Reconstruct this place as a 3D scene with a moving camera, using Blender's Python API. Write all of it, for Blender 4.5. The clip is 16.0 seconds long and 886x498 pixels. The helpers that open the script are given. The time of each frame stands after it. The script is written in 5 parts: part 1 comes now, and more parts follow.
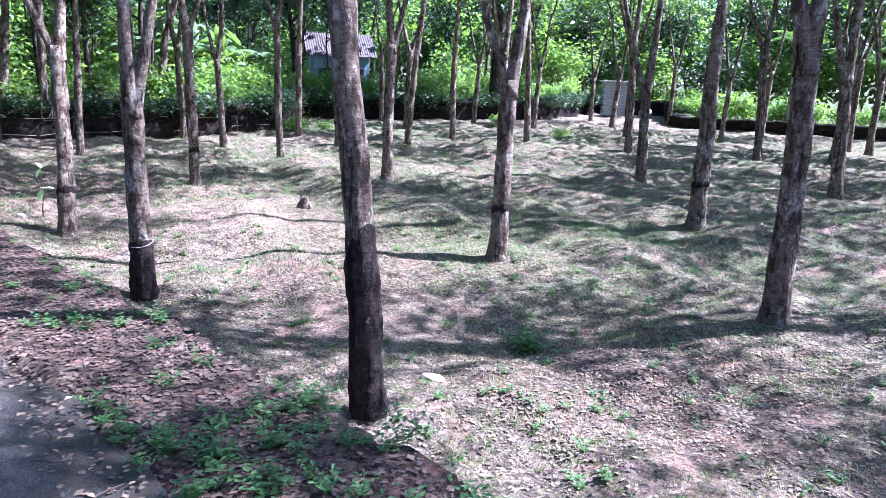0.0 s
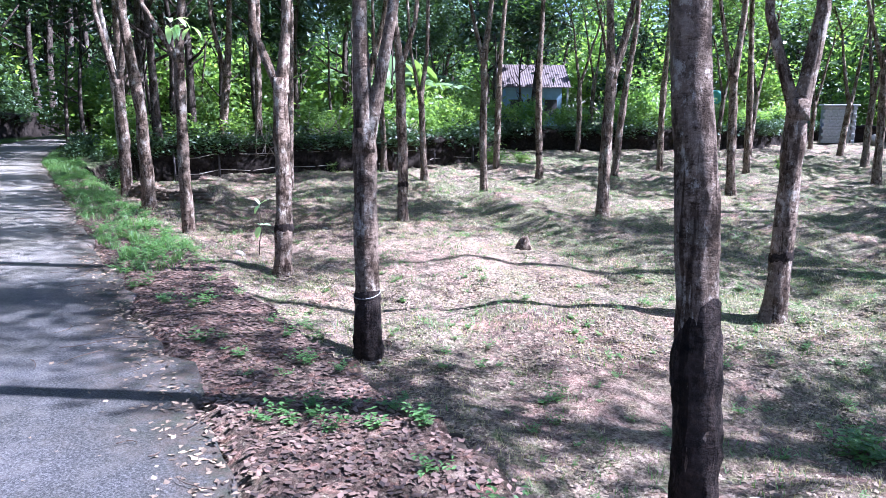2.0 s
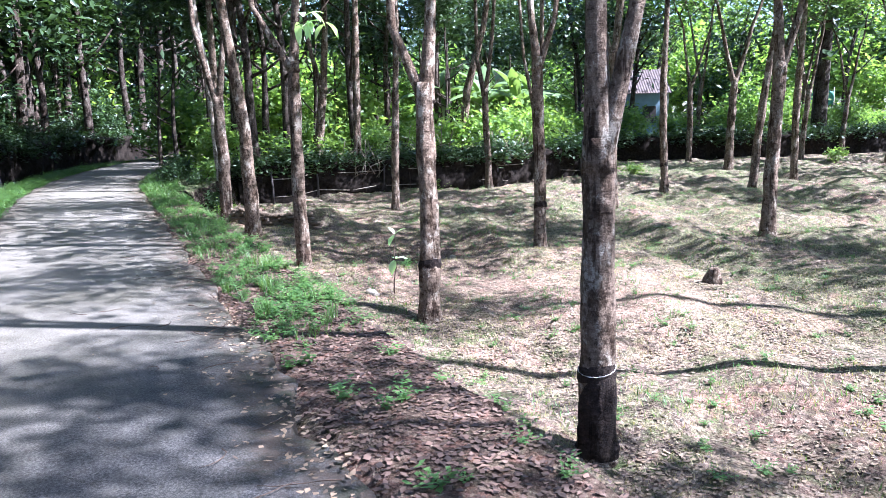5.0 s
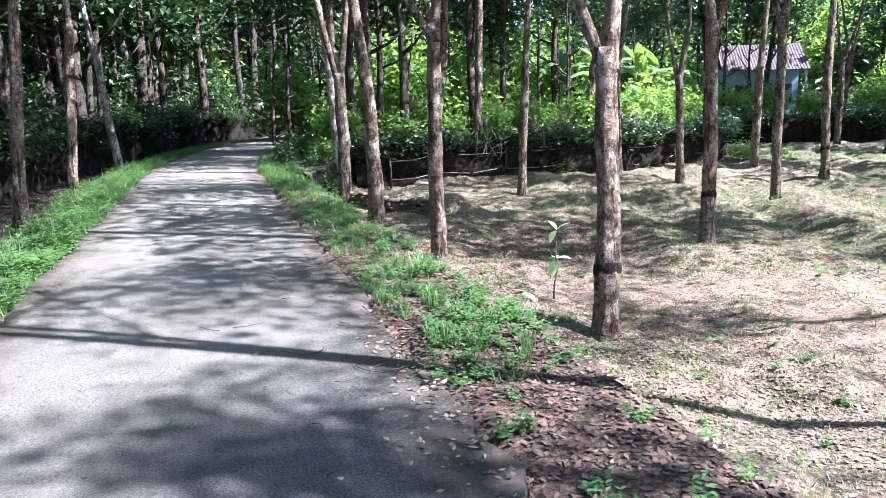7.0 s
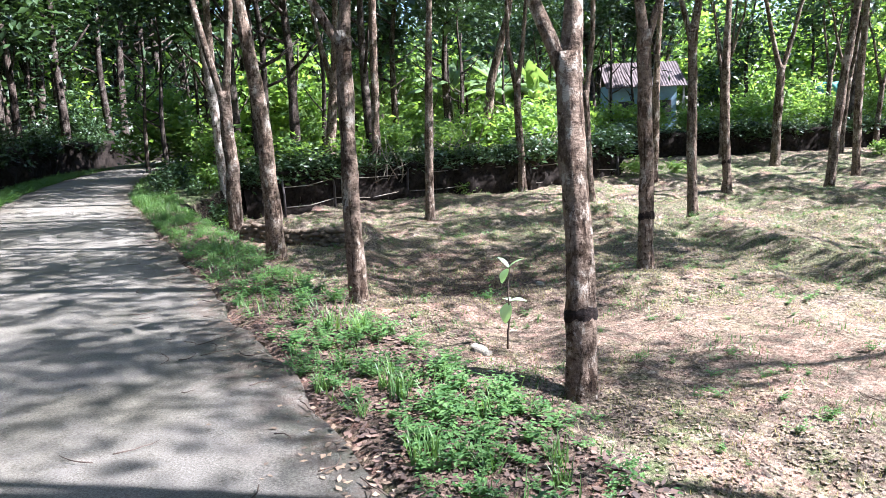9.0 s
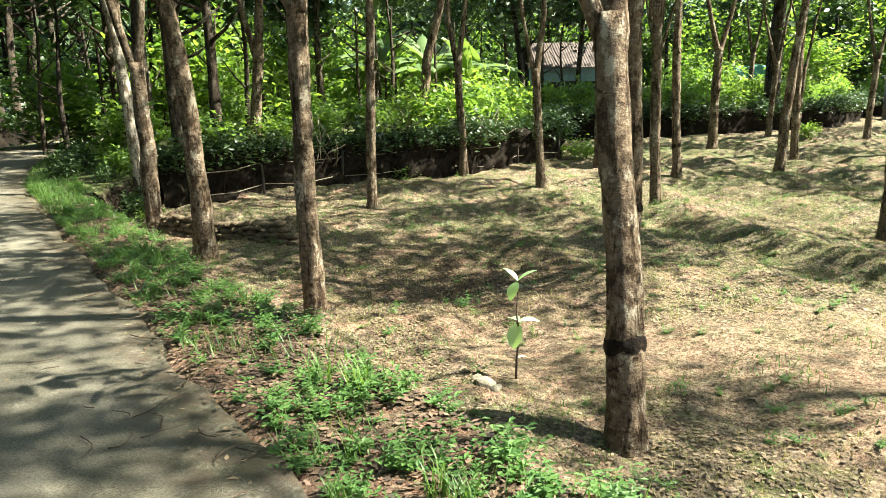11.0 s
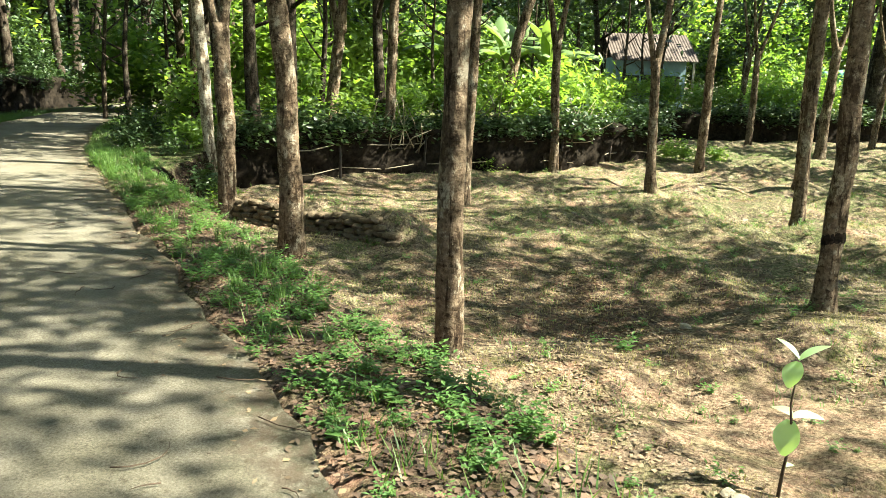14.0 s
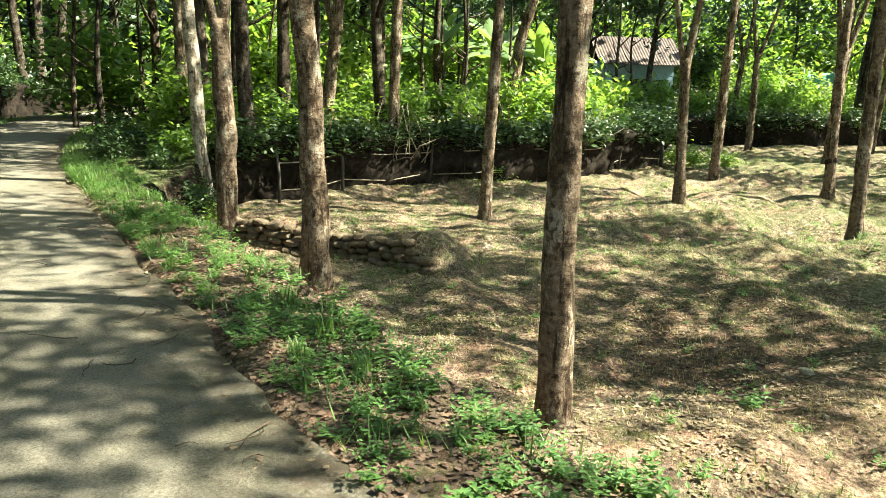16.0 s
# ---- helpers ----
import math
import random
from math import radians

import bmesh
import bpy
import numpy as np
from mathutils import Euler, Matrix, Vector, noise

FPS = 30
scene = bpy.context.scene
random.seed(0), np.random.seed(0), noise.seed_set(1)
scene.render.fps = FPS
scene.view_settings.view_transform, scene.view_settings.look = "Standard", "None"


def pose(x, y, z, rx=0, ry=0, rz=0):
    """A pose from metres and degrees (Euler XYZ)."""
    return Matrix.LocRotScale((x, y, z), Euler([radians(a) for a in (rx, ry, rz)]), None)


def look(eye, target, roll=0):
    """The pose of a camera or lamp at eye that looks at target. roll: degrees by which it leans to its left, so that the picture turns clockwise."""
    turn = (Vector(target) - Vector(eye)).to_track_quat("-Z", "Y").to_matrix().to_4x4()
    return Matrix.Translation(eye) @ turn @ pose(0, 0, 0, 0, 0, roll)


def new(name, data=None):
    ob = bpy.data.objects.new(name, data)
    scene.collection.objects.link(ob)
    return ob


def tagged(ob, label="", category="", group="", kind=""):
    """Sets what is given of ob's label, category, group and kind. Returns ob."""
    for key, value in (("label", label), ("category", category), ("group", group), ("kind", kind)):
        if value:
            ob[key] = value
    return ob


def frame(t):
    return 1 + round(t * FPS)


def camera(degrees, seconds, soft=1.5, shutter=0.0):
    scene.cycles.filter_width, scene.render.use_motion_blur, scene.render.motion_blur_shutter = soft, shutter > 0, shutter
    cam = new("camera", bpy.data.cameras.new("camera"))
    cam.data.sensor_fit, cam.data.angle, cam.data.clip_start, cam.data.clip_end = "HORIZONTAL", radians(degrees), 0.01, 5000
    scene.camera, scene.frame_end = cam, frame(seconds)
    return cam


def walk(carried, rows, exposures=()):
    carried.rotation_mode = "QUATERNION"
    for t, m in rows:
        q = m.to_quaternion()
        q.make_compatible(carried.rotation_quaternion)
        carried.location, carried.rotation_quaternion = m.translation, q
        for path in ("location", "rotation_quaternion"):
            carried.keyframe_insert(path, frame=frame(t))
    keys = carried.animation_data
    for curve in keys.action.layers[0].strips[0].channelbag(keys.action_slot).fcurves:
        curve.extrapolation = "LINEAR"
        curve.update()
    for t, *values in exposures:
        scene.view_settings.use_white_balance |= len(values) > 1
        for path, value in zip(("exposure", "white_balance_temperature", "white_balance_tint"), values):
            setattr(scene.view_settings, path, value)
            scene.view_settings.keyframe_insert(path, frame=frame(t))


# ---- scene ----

cam = camera(61.8, 16.0, 0.7)
PATH = [
    (0, (2.116, -1.618, 1.644), (1.569, 0.251, 1.191), 1.92),
    (0.5, (1.845, -1.280, 1.610), (1.133, 0.539, 1.181), 1.84),
    (1, (1.534, -1.027, 1.561), (0.712, 0.754, 1.170), 1.73),
    (1.5, (1.175, -0.792, 1.556), (0.261, 0.946, 1.172), 0.75),
    (2, (0.814, -0.555, 1.531), (-0.175, 1.141, 1.151), 0.32),
    (2.5, (0.419, -0.392, 1.484), (-0.634, 1.267, 1.112), -0.27),
    (3, (0.019, -0.308, 1.480), (-1.082, 1.323, 1.123), -1.31),
    (3.2, (-0.125, -0.240, 1.455), (-1.248, 1.375, 1.095), -1.58),
    (5.3, (-1.495, 0.562, 1.474), (-2.663, 2.148, 1.131), -1.52),
    (5.5, (-1.668, 0.618, 1.458), (-2.859, 2.182, 1.088), -1.80),
    (6, (-2.009, 0.739, 1.470), (-3.262, 2.251, 1.092), -2.10),
    (6.5, (-2.355, 0.953, 1.462), (-3.665, 2.411, 1.066), -1.70),
    (7, (-2.727, 1.105, 1.425), (-4.077, 2.529, 1.038), -1.62),
    (7.5, (-3.043, 1.230, 1.458), (-4.411, 2.642, 1.092), -2.07),
    (8, (-3.359, 1.441, 1.456), (-4.708, 2.871, 1.090), -2.21),
    (8.5, (-3.695, 1.628, 1.421), (-4.919, 3.168, 1.060), -2.10),
    (9, (-4.010, 1.869, 1.416), (-5.124, 3.493, 1.070), -2.45),
    (9.2, (-4.122, 1.986, 1.427), (-5.199, 3.632, 1.065), -2.44),
    (11.3, (-5.503, 2.787, 1.427), (-6.416, 4.518, 1.017), -1.86),
    (11.5, (-5.643, 2.836, 1.433), (-6.563, 4.562, 1.017), -2.08),
    (12, (-5.937, 2.920, 1.422), (-6.867, 4.642, 1.008), -1.41),
    (12.5, (-6.192, 3.131, 1.434), (-7.176, 4.821, 1.016), -0.37),
    (13, (-6.534, 3.313, 1.416), (-7.546, 4.981, 0.976), 0.23),
    (13.5, (-6.822, 3.482, 1.401), (-7.828, 5.153, 0.960), 0.95),
    (14, (-7.109, 3.704, 1.394), (-8.108, 5.379, 0.950), 1.67),
    (14.5, (-7.451, 3.893, 1.357), (-8.434, 5.573, 0.898), 1.71),
    (15, (-7.774, 4.081, 1.326), (-8.761, 5.763, 0.879), 1.91),
    (15.5, (-8.111, 4.259, 1.334), (-9.081, 5.951, 0.894), 2.06),
    (16, (-8.522, 4.387, 1.327), (-9.451, 6.106, 0.900), 1.39),
]
walk(cam, [(t, look(eye, target, roll)) for t, eye, target, roll in PATH], [
    (0.0, 2.65, 4750, 28), (3.0, 2.6, 4950, 25), (6.0, 2.75, 5150, 21), (9.0, 2.65, 5450, 19), (11.5, 2.5, 7200, -5), (16.0, 2.8, 7300, -5)])

# ---- world and sun ----
SUN_TO = Vector((0.90, 0.43, 1.12)).normalized()
world = bpy.data.worlds.new("sky")
scene.world = world
world.use_nodes = True
wn = world.node_tree
sky = wn.nodes.new("ShaderNodeTexSky")
sky.sky_type = "NISHITA"
sky.sun_disc = False
sky.sun_elevation = math.asin(SUN_TO.z)
sky.sun_rotation = math.atan2(SUN_TO.x, SUN_TO.y)
wn.nodes["Background"].inputs["Strength"].default_value = 0.062
wn.links.new(sky.outputs["Color"], wn.nodes["Background"].inputs["Color"])
lamp = bpy.data.lights.new("sun", "SUN")
lamp.energy, lamp.angle, lamp.color = 5.0, radians(0.55), (1.0, 0.96, 0.90)
sun = new("sun", lamp)
sun.matrix_world = look((0, 0, 60), Vector((0, 0, 60)) - SUN_TO)


# ---- materials ----
def node_mat(name):
    m = bpy.data.materials.new(name)
    m.use_nodes = True
    nt = m.node_tree
    return m, nt, nt.nodes["Principled BSDF"]


def nn(nt, kind, **props):
    n = nt.nodes.new(kind)
    for k, v in props.items():
        n.inputs[k.replace("_", " ")].default_value = v
    return n


def coords(nt, scale=(1, 1, 1), world_space=False):
    if world_space:
        src = nt.nodes.new("ShaderNodeNewGeometry").outputs["Position"]
    else:
        src = nt.nodes.new("ShaderNodeTexCoord").outputs["Object"]
    mp = nt.nodes.new("ShaderNodeMapping")
    mp.inputs["Scale"].default_value = scale
    nt.links.new(src, mp.inputs["Vector"])
    return mp.outputs["Vector"]


def noise_tex(nt, vec, scale, detail=4.0, rough=0.6):
    n = nn(nt, "ShaderNodeTexNoise", Scale=scale, Detail=detail, Roughness=rough)
    nt.links.new(vec, n.inputs["Vector"])
    return n.outputs["Fac"]


def ramp(nt, fac, stops):
    r = nt.nodes.new("ShaderNodeValToRGB")
    el = r.color_ramp.elements
    while len(el) < len(stops):
        el.new(0.5)
    for e, (p, c) in zip(el, stops):
        e.position, e.color = p, (*c, 1)
    nt.links.new(fac, r.inputs["Fac"])
    return r.outputs["Color"]


def mix(nt, fac, a, b, mode="MIX"):
    m = nt.nodes.new("ShaderNodeMix")
    m.data_type, m.blend_type = "RGBA", mode
    for sock, v in ((m.inputs[0], fac), (m.inputs[6], a), (m.inputs[7], b)):
        if isinstance(v, (int, float)):
            sock.default_value = v
        elif isinstance(v, tuple):
            sock.default_value = (*v, 1)
        else:
            nt.links.new(v, sock)
    return m.outputs[2]


def mask(nt, fac, lo, hi):
    r = nt.nodes.new("ShaderNodeMapRange")
    r.inputs["From Min"].default_value, r.inputs["From Max"].default_value = lo, hi
    nt.links.new(fac, r.inputs["Value"])
    return r.outputs["Result"]


def bump(nt, bsdf, height, strength, distance):
    b = nt.nodes.new("ShaderNodeBump")
    b.inputs["Strength"].default_value, b.inputs["Distance"].default_value = strength, distance
    nt.links.new(height, b.inputs["Height"])
    nt.links.new(b.outputs["Normal"], bsdf.inputs["Normal"])


def attr(nt, name):
    a = nt.nodes.new("ShaderNodeAttribute")
    a.attribute_name = name
    return a.outputs["Fac"]


def rand(nt):
    return nt.nodes.new("ShaderNodeObjectInfo").outputs["Random"]


def island(nt):
    return nt.nodes.new("ShaderNodeNewGeometry").outputs["Random Per Island"]


def bark_material(name, dark, mid, pale, patch):
    """Grey-brown bark: short cracks both ways, lichen patches, dark weeping stains and lumps."""
    m, nt, b = node_mat(name)
    up = coords(nt, (1, 1, 0.45))
    flat = coords(nt, (0.8, 0.8, 1.25))
    crack = noise_tex(nt, up, 23, 9, 0.8)
    seam = noise_tex(nt, flat, 21, 6, 0.75)
    base = ramp(nt, mix(nt, 0.45, crack, seam), [(0.36, dark), (0.5, mid), (0.64, pale)])
    spots = mask(nt, noise_tex(nt, coords(nt, (1, 1, 0.7)), 5.5, 8, 0.8), 0.53, 0.58)
    tone = mix(nt, spots, base, mix(nt, 0.7, base, patch))
    wet = tuple(0.36 * c for c in (1.0, 0.9, 0.8))
    stain = mask(nt, noise_tex(nt, up, 6.5, 6, 0.75), 0.50, 0.56)
    tone = mix(nt, stain, tone, mix(nt, 1.0, tone, wet, "MULTIPLY"))
    lump = noise_tex(nt, coords(nt, (0.8, 0.8, 1.3)), 11, 5, 0.7)
    tone = mix(nt, mask(nt, lump, 0.57, 0.63), tone, mix(nt, 1.0, tone, wet, "MULTIPLY"))
    line = mask(nt, noise_tex(nt, coords(nt, (0.25, 0.25, 3.0)), 5, 7, 0.8), 0.62, 0.66)
    tone = mix(nt, line, tone, mix(nt, 1.0, tone, (0.6, 0.55, 0.5), "MULTIPLY"))
    split = mask(nt, noise_tex(nt, coords(nt, (1, 1, 0.07)), 13, 4, 0.6), 0.60, 0.64)
    tone = mix(nt, split, tone, mix(nt, 1.0, tone, (0.3, 0.26, 0.23), "MULTIPLY"))
    vary = mix(nt, rand(nt), (0.82, 0.8, 0.78), (1.12, 1.06, 1.0))
    nt.links.new(mix(nt, 1.0, tone, vary, "MULTIPLY"), b.inputs["Base Color"])
    b.inputs["Roughness"].default_value = 0.9
    b.inputs["Specular IOR Level"].default_value = 0.15
    bump(nt, b, mix(nt, 0.5, mix(nt, 0.5, crack, seam), lump), 1.0, 0.06)
    return m


def leaf_material(name, a, b_, translucent=0.45, rough=0.45):
    m, nt, b = node_mat(name)
    col = mix(nt, island(nt), a, b_)
    col = mix(nt, mix(nt, 0.5, (0.5, 0.5, 0.5), rand(nt)), mix(nt, 1.0, col, (0.8, 0.85, 0.8), "MULTIPLY"), mix(nt, 1.0, col, (1.2, 1.12, 1.0), "MULTIPLY"))
    nt.links.new(col, b.inputs["Base Color"])
    b.inputs["Roughness"].default_value = rough
    t = nt.nodes.new("ShaderNodeBsdfTranslucent")
    tc = mix(nt, 1.0, col, (1.7, 1.75, 0.75), "MULTIPLY")
    nt.links.new(tc, t.inputs["Color"])
    s = nt.nodes.new("ShaderNodeMixShader")
    s.inputs["Fac"].default_value = translucent
    nt.links.new(b.outputs["BSDF"], s.inputs[1])
    nt.links.new(t.outputs["BSDF"], s.inputs[2])
    nt.links.new(s.outputs["Shader"], nt.nodes["Material Output"].inputs["Surface"])
    return m


def plain_material(name, col, vary=0.25, rough=0.85, scale=8.0, metal=0.0, bumpy=0.4):
    m, nt, b = node_mat(name)
    v = coords(nt)
    n = noise_tex(nt, v, scale, 6, 0.65)
    lo, hi = tuple(c * (1 - vary) for c in col), tuple(min(1, c * (1 + vary)) for c in col)
    c = ramp(nt, n, [(0.3, lo), (0.7, hi)])
    nt.links.new(mix(nt, mask(nt, noise_tex(nt, v, scale * 0.17, 3), 0.4, 0.7), c, mix(nt, 1.0, c, (0.72, 0.7, 0.66), "MULTIPLY")), b.inputs["Base Color"])
    b.inputs["Roughness"].default_value, b.inputs["Metallic"].default_value = rough, metal
    b.inputs["Specular IOR Level"].default_value = 0.5 if rough < 0.85 else 0.08
    bump(nt, b, n, bumpy, 0.02)
    return m


BARK = bark_material("bark", (0.04, 0.029, 0.021), (0.155, 0.115, 0.084), (0.30, 0.238, 0.18), (0.42, 0.385, 0.32))
BARK_PANEL = bark_material("tapped_bark", (0.010, 0.008, 0.007), (0.026, 0.019, 0.016), (0.07, 0.05, 0.04), (0.05, 0.04, 0.032))
BARK_PALE = bark_material("pale_bark", (0.16, 0.13, 0.11), (0.36, 0.32, 0.28), (0.55, 0.52, 0.46), (0.6, 0.58, 0.53))
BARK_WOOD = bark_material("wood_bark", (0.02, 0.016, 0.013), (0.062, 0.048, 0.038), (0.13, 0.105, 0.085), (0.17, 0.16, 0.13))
LEAF = leaf_material("rubber_leaf", (0.05, 0.10, 0.03), (0.10, 0.16, 0.045))
# Dark green leaf, set darker still to put the wood's shade into it.
LEAF_DARK = leaf_material("shade_dark_leaf", (0.02, 0.042, 0.017), (0.047, 0.085, 0.027), 0.2)
LEAF_BUSH = leaf_material("shrub_leaf", (0.085, 0.155, 0.048), (0.2, 0.29, 0.09), 0.55)
LEAF_WEED = leaf_material("weed_leaf", (0.055, 0.125, 0.038), (0.135, 0.23, 0.075), 0.4)
LEAF_SAPLING = leaf_material("sapling_leaf", (0.44, 0.64, 0.42), (0.52, 0.70, 0.40), 0.3)
LEAF_BANANA = leaf_material("banana_leaf", (0.10, 0.17, 0.065), (0.18, 0.26, 0.11), 0.35)
GRASS = leaf_material("grass_blade", (0.055, 0.12, 0.034), (0.13, 0.21, 0.07), 0.35)
STRAW = leaf_material("straw_blade", (0.26, 0.22, 0.13), (0.40, 0.35, 0.21), 0.25, 0.8)
LITTER = leaf_material("dead_leaf", (0.045, 0.032, 0.024), (0.29, 0.21, 0.145), 0.1, 0.7)
# Reddish verge leaves, darker than LITTER to carry the shade on the verge.
SHADED_LITTER = leaf_material("shaded_dead_leaf", (0.03, 0.018, 0.014), (0.17, 0.105, 0.08), 0.05, 0.7)
TWIG = plain_material("twig_wood", (0.09, 0.065, 0.05), 0.4, 0.9, 30)
POLE = plain_material("weathered_pole", (0.42, 0.38, 0.32), 0.25, 0.8, 20)
STONE = plain_material("laterite_stone", (0.15, 0.115, 0.082), 0.45, 0.95, 9, bumpy=0.8)
WHITE_STONE = plain_material("pale_stone", (0.32, 0.28, 0.22), 0.3, 0.9, 12)
BLOCK = plain_material("concrete_block", (0.40, 0.38, 0.36), 0.2, 0.95, 14)
ROOF = plain_material("weathered_roof_sheet", (0.12, 0.098, 0.092), 0.35, 0.9, 3)
BLUE_WALL = plain_material("blue_limewash", (0.30, 0.42, 0.52), 0.12, 0.9, 4)
STRING = plain_material("pale_string", (0.42, 0.4, 0.36), 0.15, 0.8, 40)
DRY_BRANCH = plain_material("dry_branch", (0.27, 0.225, 0.175), 0.35, 0.9, 25)
DARK_WOOD = plain_material("dark_wood", (0.05, 0.04, 0.035), 0.3, 0.8, 12)


def ground_material():
    m, nt, b = node_mat("ground_soil")
    p = coords(nt, world_space=True)
    fine = noise_tex(nt, p, 38, 6, 0.75)
    mid = noise_tex(nt, p, 9, 5, 0.65)
    straw = ramp(nt, fine, [(0.36, (0.06, 0.044, 0.03)), (0.48, (0.25, 0.195, 0.13)), (0.62, (0.49, 0.41, 0.28))])
    soil = ramp(nt, fine, [(0.34, (0.17, 0.09, 0.065)), (0.64, (0.50, 0.31, 0.23))])
    litter = ramp(nt, fine, [(0.36, (0.022, 0.017, 0.015)), (0.5, (0.10, 0.075, 0.063)), (0.64, (0.30, 0.24, 0.20))])
    green = ramp(nt, fine, [(0.32, (0.03, 0.05, 0.016)), (0.68, (0.15, 0.185, 0.065))])
    cell = nn(nt, "ShaderNodeTexVoronoi", Scale=19.0, Randomness=1.0)
    warp = nt.nodes.new("ShaderNodeVectorMath")
    warp.operation = "ADD"
    wig = nn(nt, "ShaderNodeTexNoise", Scale=14.0, Detail=3.0)
    nt.links.new(p, wig.inputs["Vector"])
    shrink = nt.nodes.new("ShaderNodeVectorMath")
    shrink.operation = "SCALE"
    shrink.inputs["Scale"].default_value = 0.09
    nt.links.new(wig.outputs["Color"], shrink.inputs[0])
    nt.links.new(p, warp.inputs[0])
    nt.links.new(shrink.outputs[0], warp.inputs[1])
    nt.links.new(warp.outputs[0], cell.inputs["Vector"])
    scrap = ramp(nt, cell.outputs["Color"], [(0.15, (0.035, 0.027, 0.022)), (0.45, (0.12, 0.085, 0.065)), (0.75, (0.24, 0.175, 0.13)), (0.95, (0.48, 0.39, 0.30))])
    litter = mix(nt, 0.7, litter, scrap)
    straw = mix(nt, mask(nt, mid, 0.42, 0.62), straw, mix(nt, 0.65, straw, scrap))
    col = mix(nt, mask(nt, noise_tex(nt, p, 1.6, 7, 0.75), 0.46, 0.56), straw, litter)
    col = mix(nt, mask(nt, noise_tex(nt, p, 1.3, 5, 0.7), 0.50, 0.60), col, soil)
    col = mix(nt, mask(nt, noise_tex(nt, p, 2.3, 6, 0.75), 0.48, 0.62), col, green)
    patch = mask(nt, noise_tex(nt, p, 5.5, 8, 0.85), 0.485, 0.535)
    col = mix(nt, patch, col, mix(nt, 0.85, col, litter))
    sprout = mask(nt, noise_tex(nt, p, 4.1, 7, 0.8), 0.52, 0.60)
    col = mix(nt, sprout, col, mix(nt, 0.6, col, green))
    col = mix(nt, attr(nt, "soil"), col, mix(nt, mask(nt, mid, 0.35, 0.6), soil, straw))
    # dark brown litter, with the verge's shade multiplied into it
    col = mix(nt, attr(nt, "litter"), col, mix(nt, mask(nt, mid, 0.5, 0.65), mix(nt, 1.0, litter, (0.62, 0.55, 0.52), "MULTIPLY"), mix(nt, 1.0, soil, (0.6, 0.52, 0.5), "MULTIPLY")))
    col = mix(nt, attr(nt, "green"), col, mix(nt, mask(nt, mid, 0.45, 0.65), green, litter))
    # near-black, well below real soil: paints the deep shade on the banks
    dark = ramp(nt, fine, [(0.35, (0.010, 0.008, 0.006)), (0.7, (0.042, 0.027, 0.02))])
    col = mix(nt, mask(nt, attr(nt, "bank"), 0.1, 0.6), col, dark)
    clod = noise_tex(nt, p, 24, 8, 0.85)
    col = mix(nt, mask(nt, clod, 0.49, 0.43), col, mix(nt, 1.0, col, (0.45, 0.42, 0.38), "MULTIPLY"))
    col = mix(nt, mask(nt, clod, 0.57, 0.63), col, mix(nt, 0.5, col, (0.44, 0.39, 0.255)))
    nt.links.new(col, b.inputs["Base Color"])
    b.inputs["Roughness"].default_value = 0.95
    b.inputs["Specular IOR Level"].default_value = 0.1
    bump(nt, b, mix(nt, 0.5, mix(nt, 0.5, fine, cell.outputs["Color"]), mid), 1.0, 0.11)
    return m


def road_material():
    m, nt, b = node_mat("worn_road")
    p = coords(nt, world_space=True)
    grit = noise_tex(nt, p, 85, 4, 0.85)
    mid = noise_tex(nt, p, 6, 6, 0.7)
    big = noise_tex(nt, p, 1.1, 4, 0.6)
    asphalt = ramp(nt, grit, [(0.38, (0.024, 0.023, 0.023)), (0.50, (0.068, 0.064, 0.062)), (0.62, (0.175, 0.165, 0.155))])
    concrete = ramp(nt, grit, [(0.36, (0.11, 0.094, 0.072)), (0.50, (0.195, 0.174, 0.138)), (0.64, (0.30, 0.272, 0.22))])
    col = mix(nt, attr(nt, "concrete"), asphalt, concrete)
    dust = mix(nt, mask(nt, mid, 0.48, 0.72), col, (0.21, 0.188, 0.16))
    col = mix(nt, 0.45, col, dust)
    col = mix(nt, mask(nt, big, 0.42, 0.66), col, mix(nt, 1.0, col, (0.74, 0.74, 0.68), "MULTIPLY"))
    col = mix(nt, mask(nt, noise_tex(nt, p, 22, 5, 0.7), 0.56, 0.68), col, mix(nt, 1.0, col, (0.6, 0.58, 0.52), "MULTIPLY"))
    moss = mix(nt, mask(nt, mid, 0.4, 0.55), (0.05, 0.05, 0.026), (0.095, 0.066, 0.045))
    rim = nt.nodes.new("ShaderNodeMath")
    rim.operation = "MULTIPLY"
    nt.links.new(attr(nt, "edge"), rim.inputs[0])
    nt.links.new(mask(nt, noise_tex(nt, p, 9, 7, 0.75), 0.36, 0.52), rim.inputs[1])
    col = mix(nt, rim.outputs[0], col, moss)
    nt.links.new(col, b.inputs["Base Color"])
    b.inputs["Roughness"].default_value = 0.8
    b.inputs["Specular IOR Level"].default_value = 0.25
    bump(nt, b, mix(nt, 0.3, grit, mid), 1.0, 0.03)
    return m


GROUND, ROAD = ground_material(), road_material()


# ---- mesh helpers ----
def link_mesh(name, verts, faces, material, parent=None, label="", smooth=True):
    me = bpy.data.meshes.new(name)
    me.from_pydata([tuple(map(float, v)) for v in verts], [], [tuple(map(int, f)) for f in faces])
    me.polygons.foreach_set("use_smooth", [smooth] * len(me.polygons))
    me.materials.append(material)
    ob = new(name, me)
    if parent:
        ob.parent = parent
    if label:
        tagged(ob, label)
    return ob


def reuse(name, data, parent, m=None):
    ob = new(name, data)
    ob.parent = parent
    if m is not None:
        ob.matrix_basis = m
    return ob


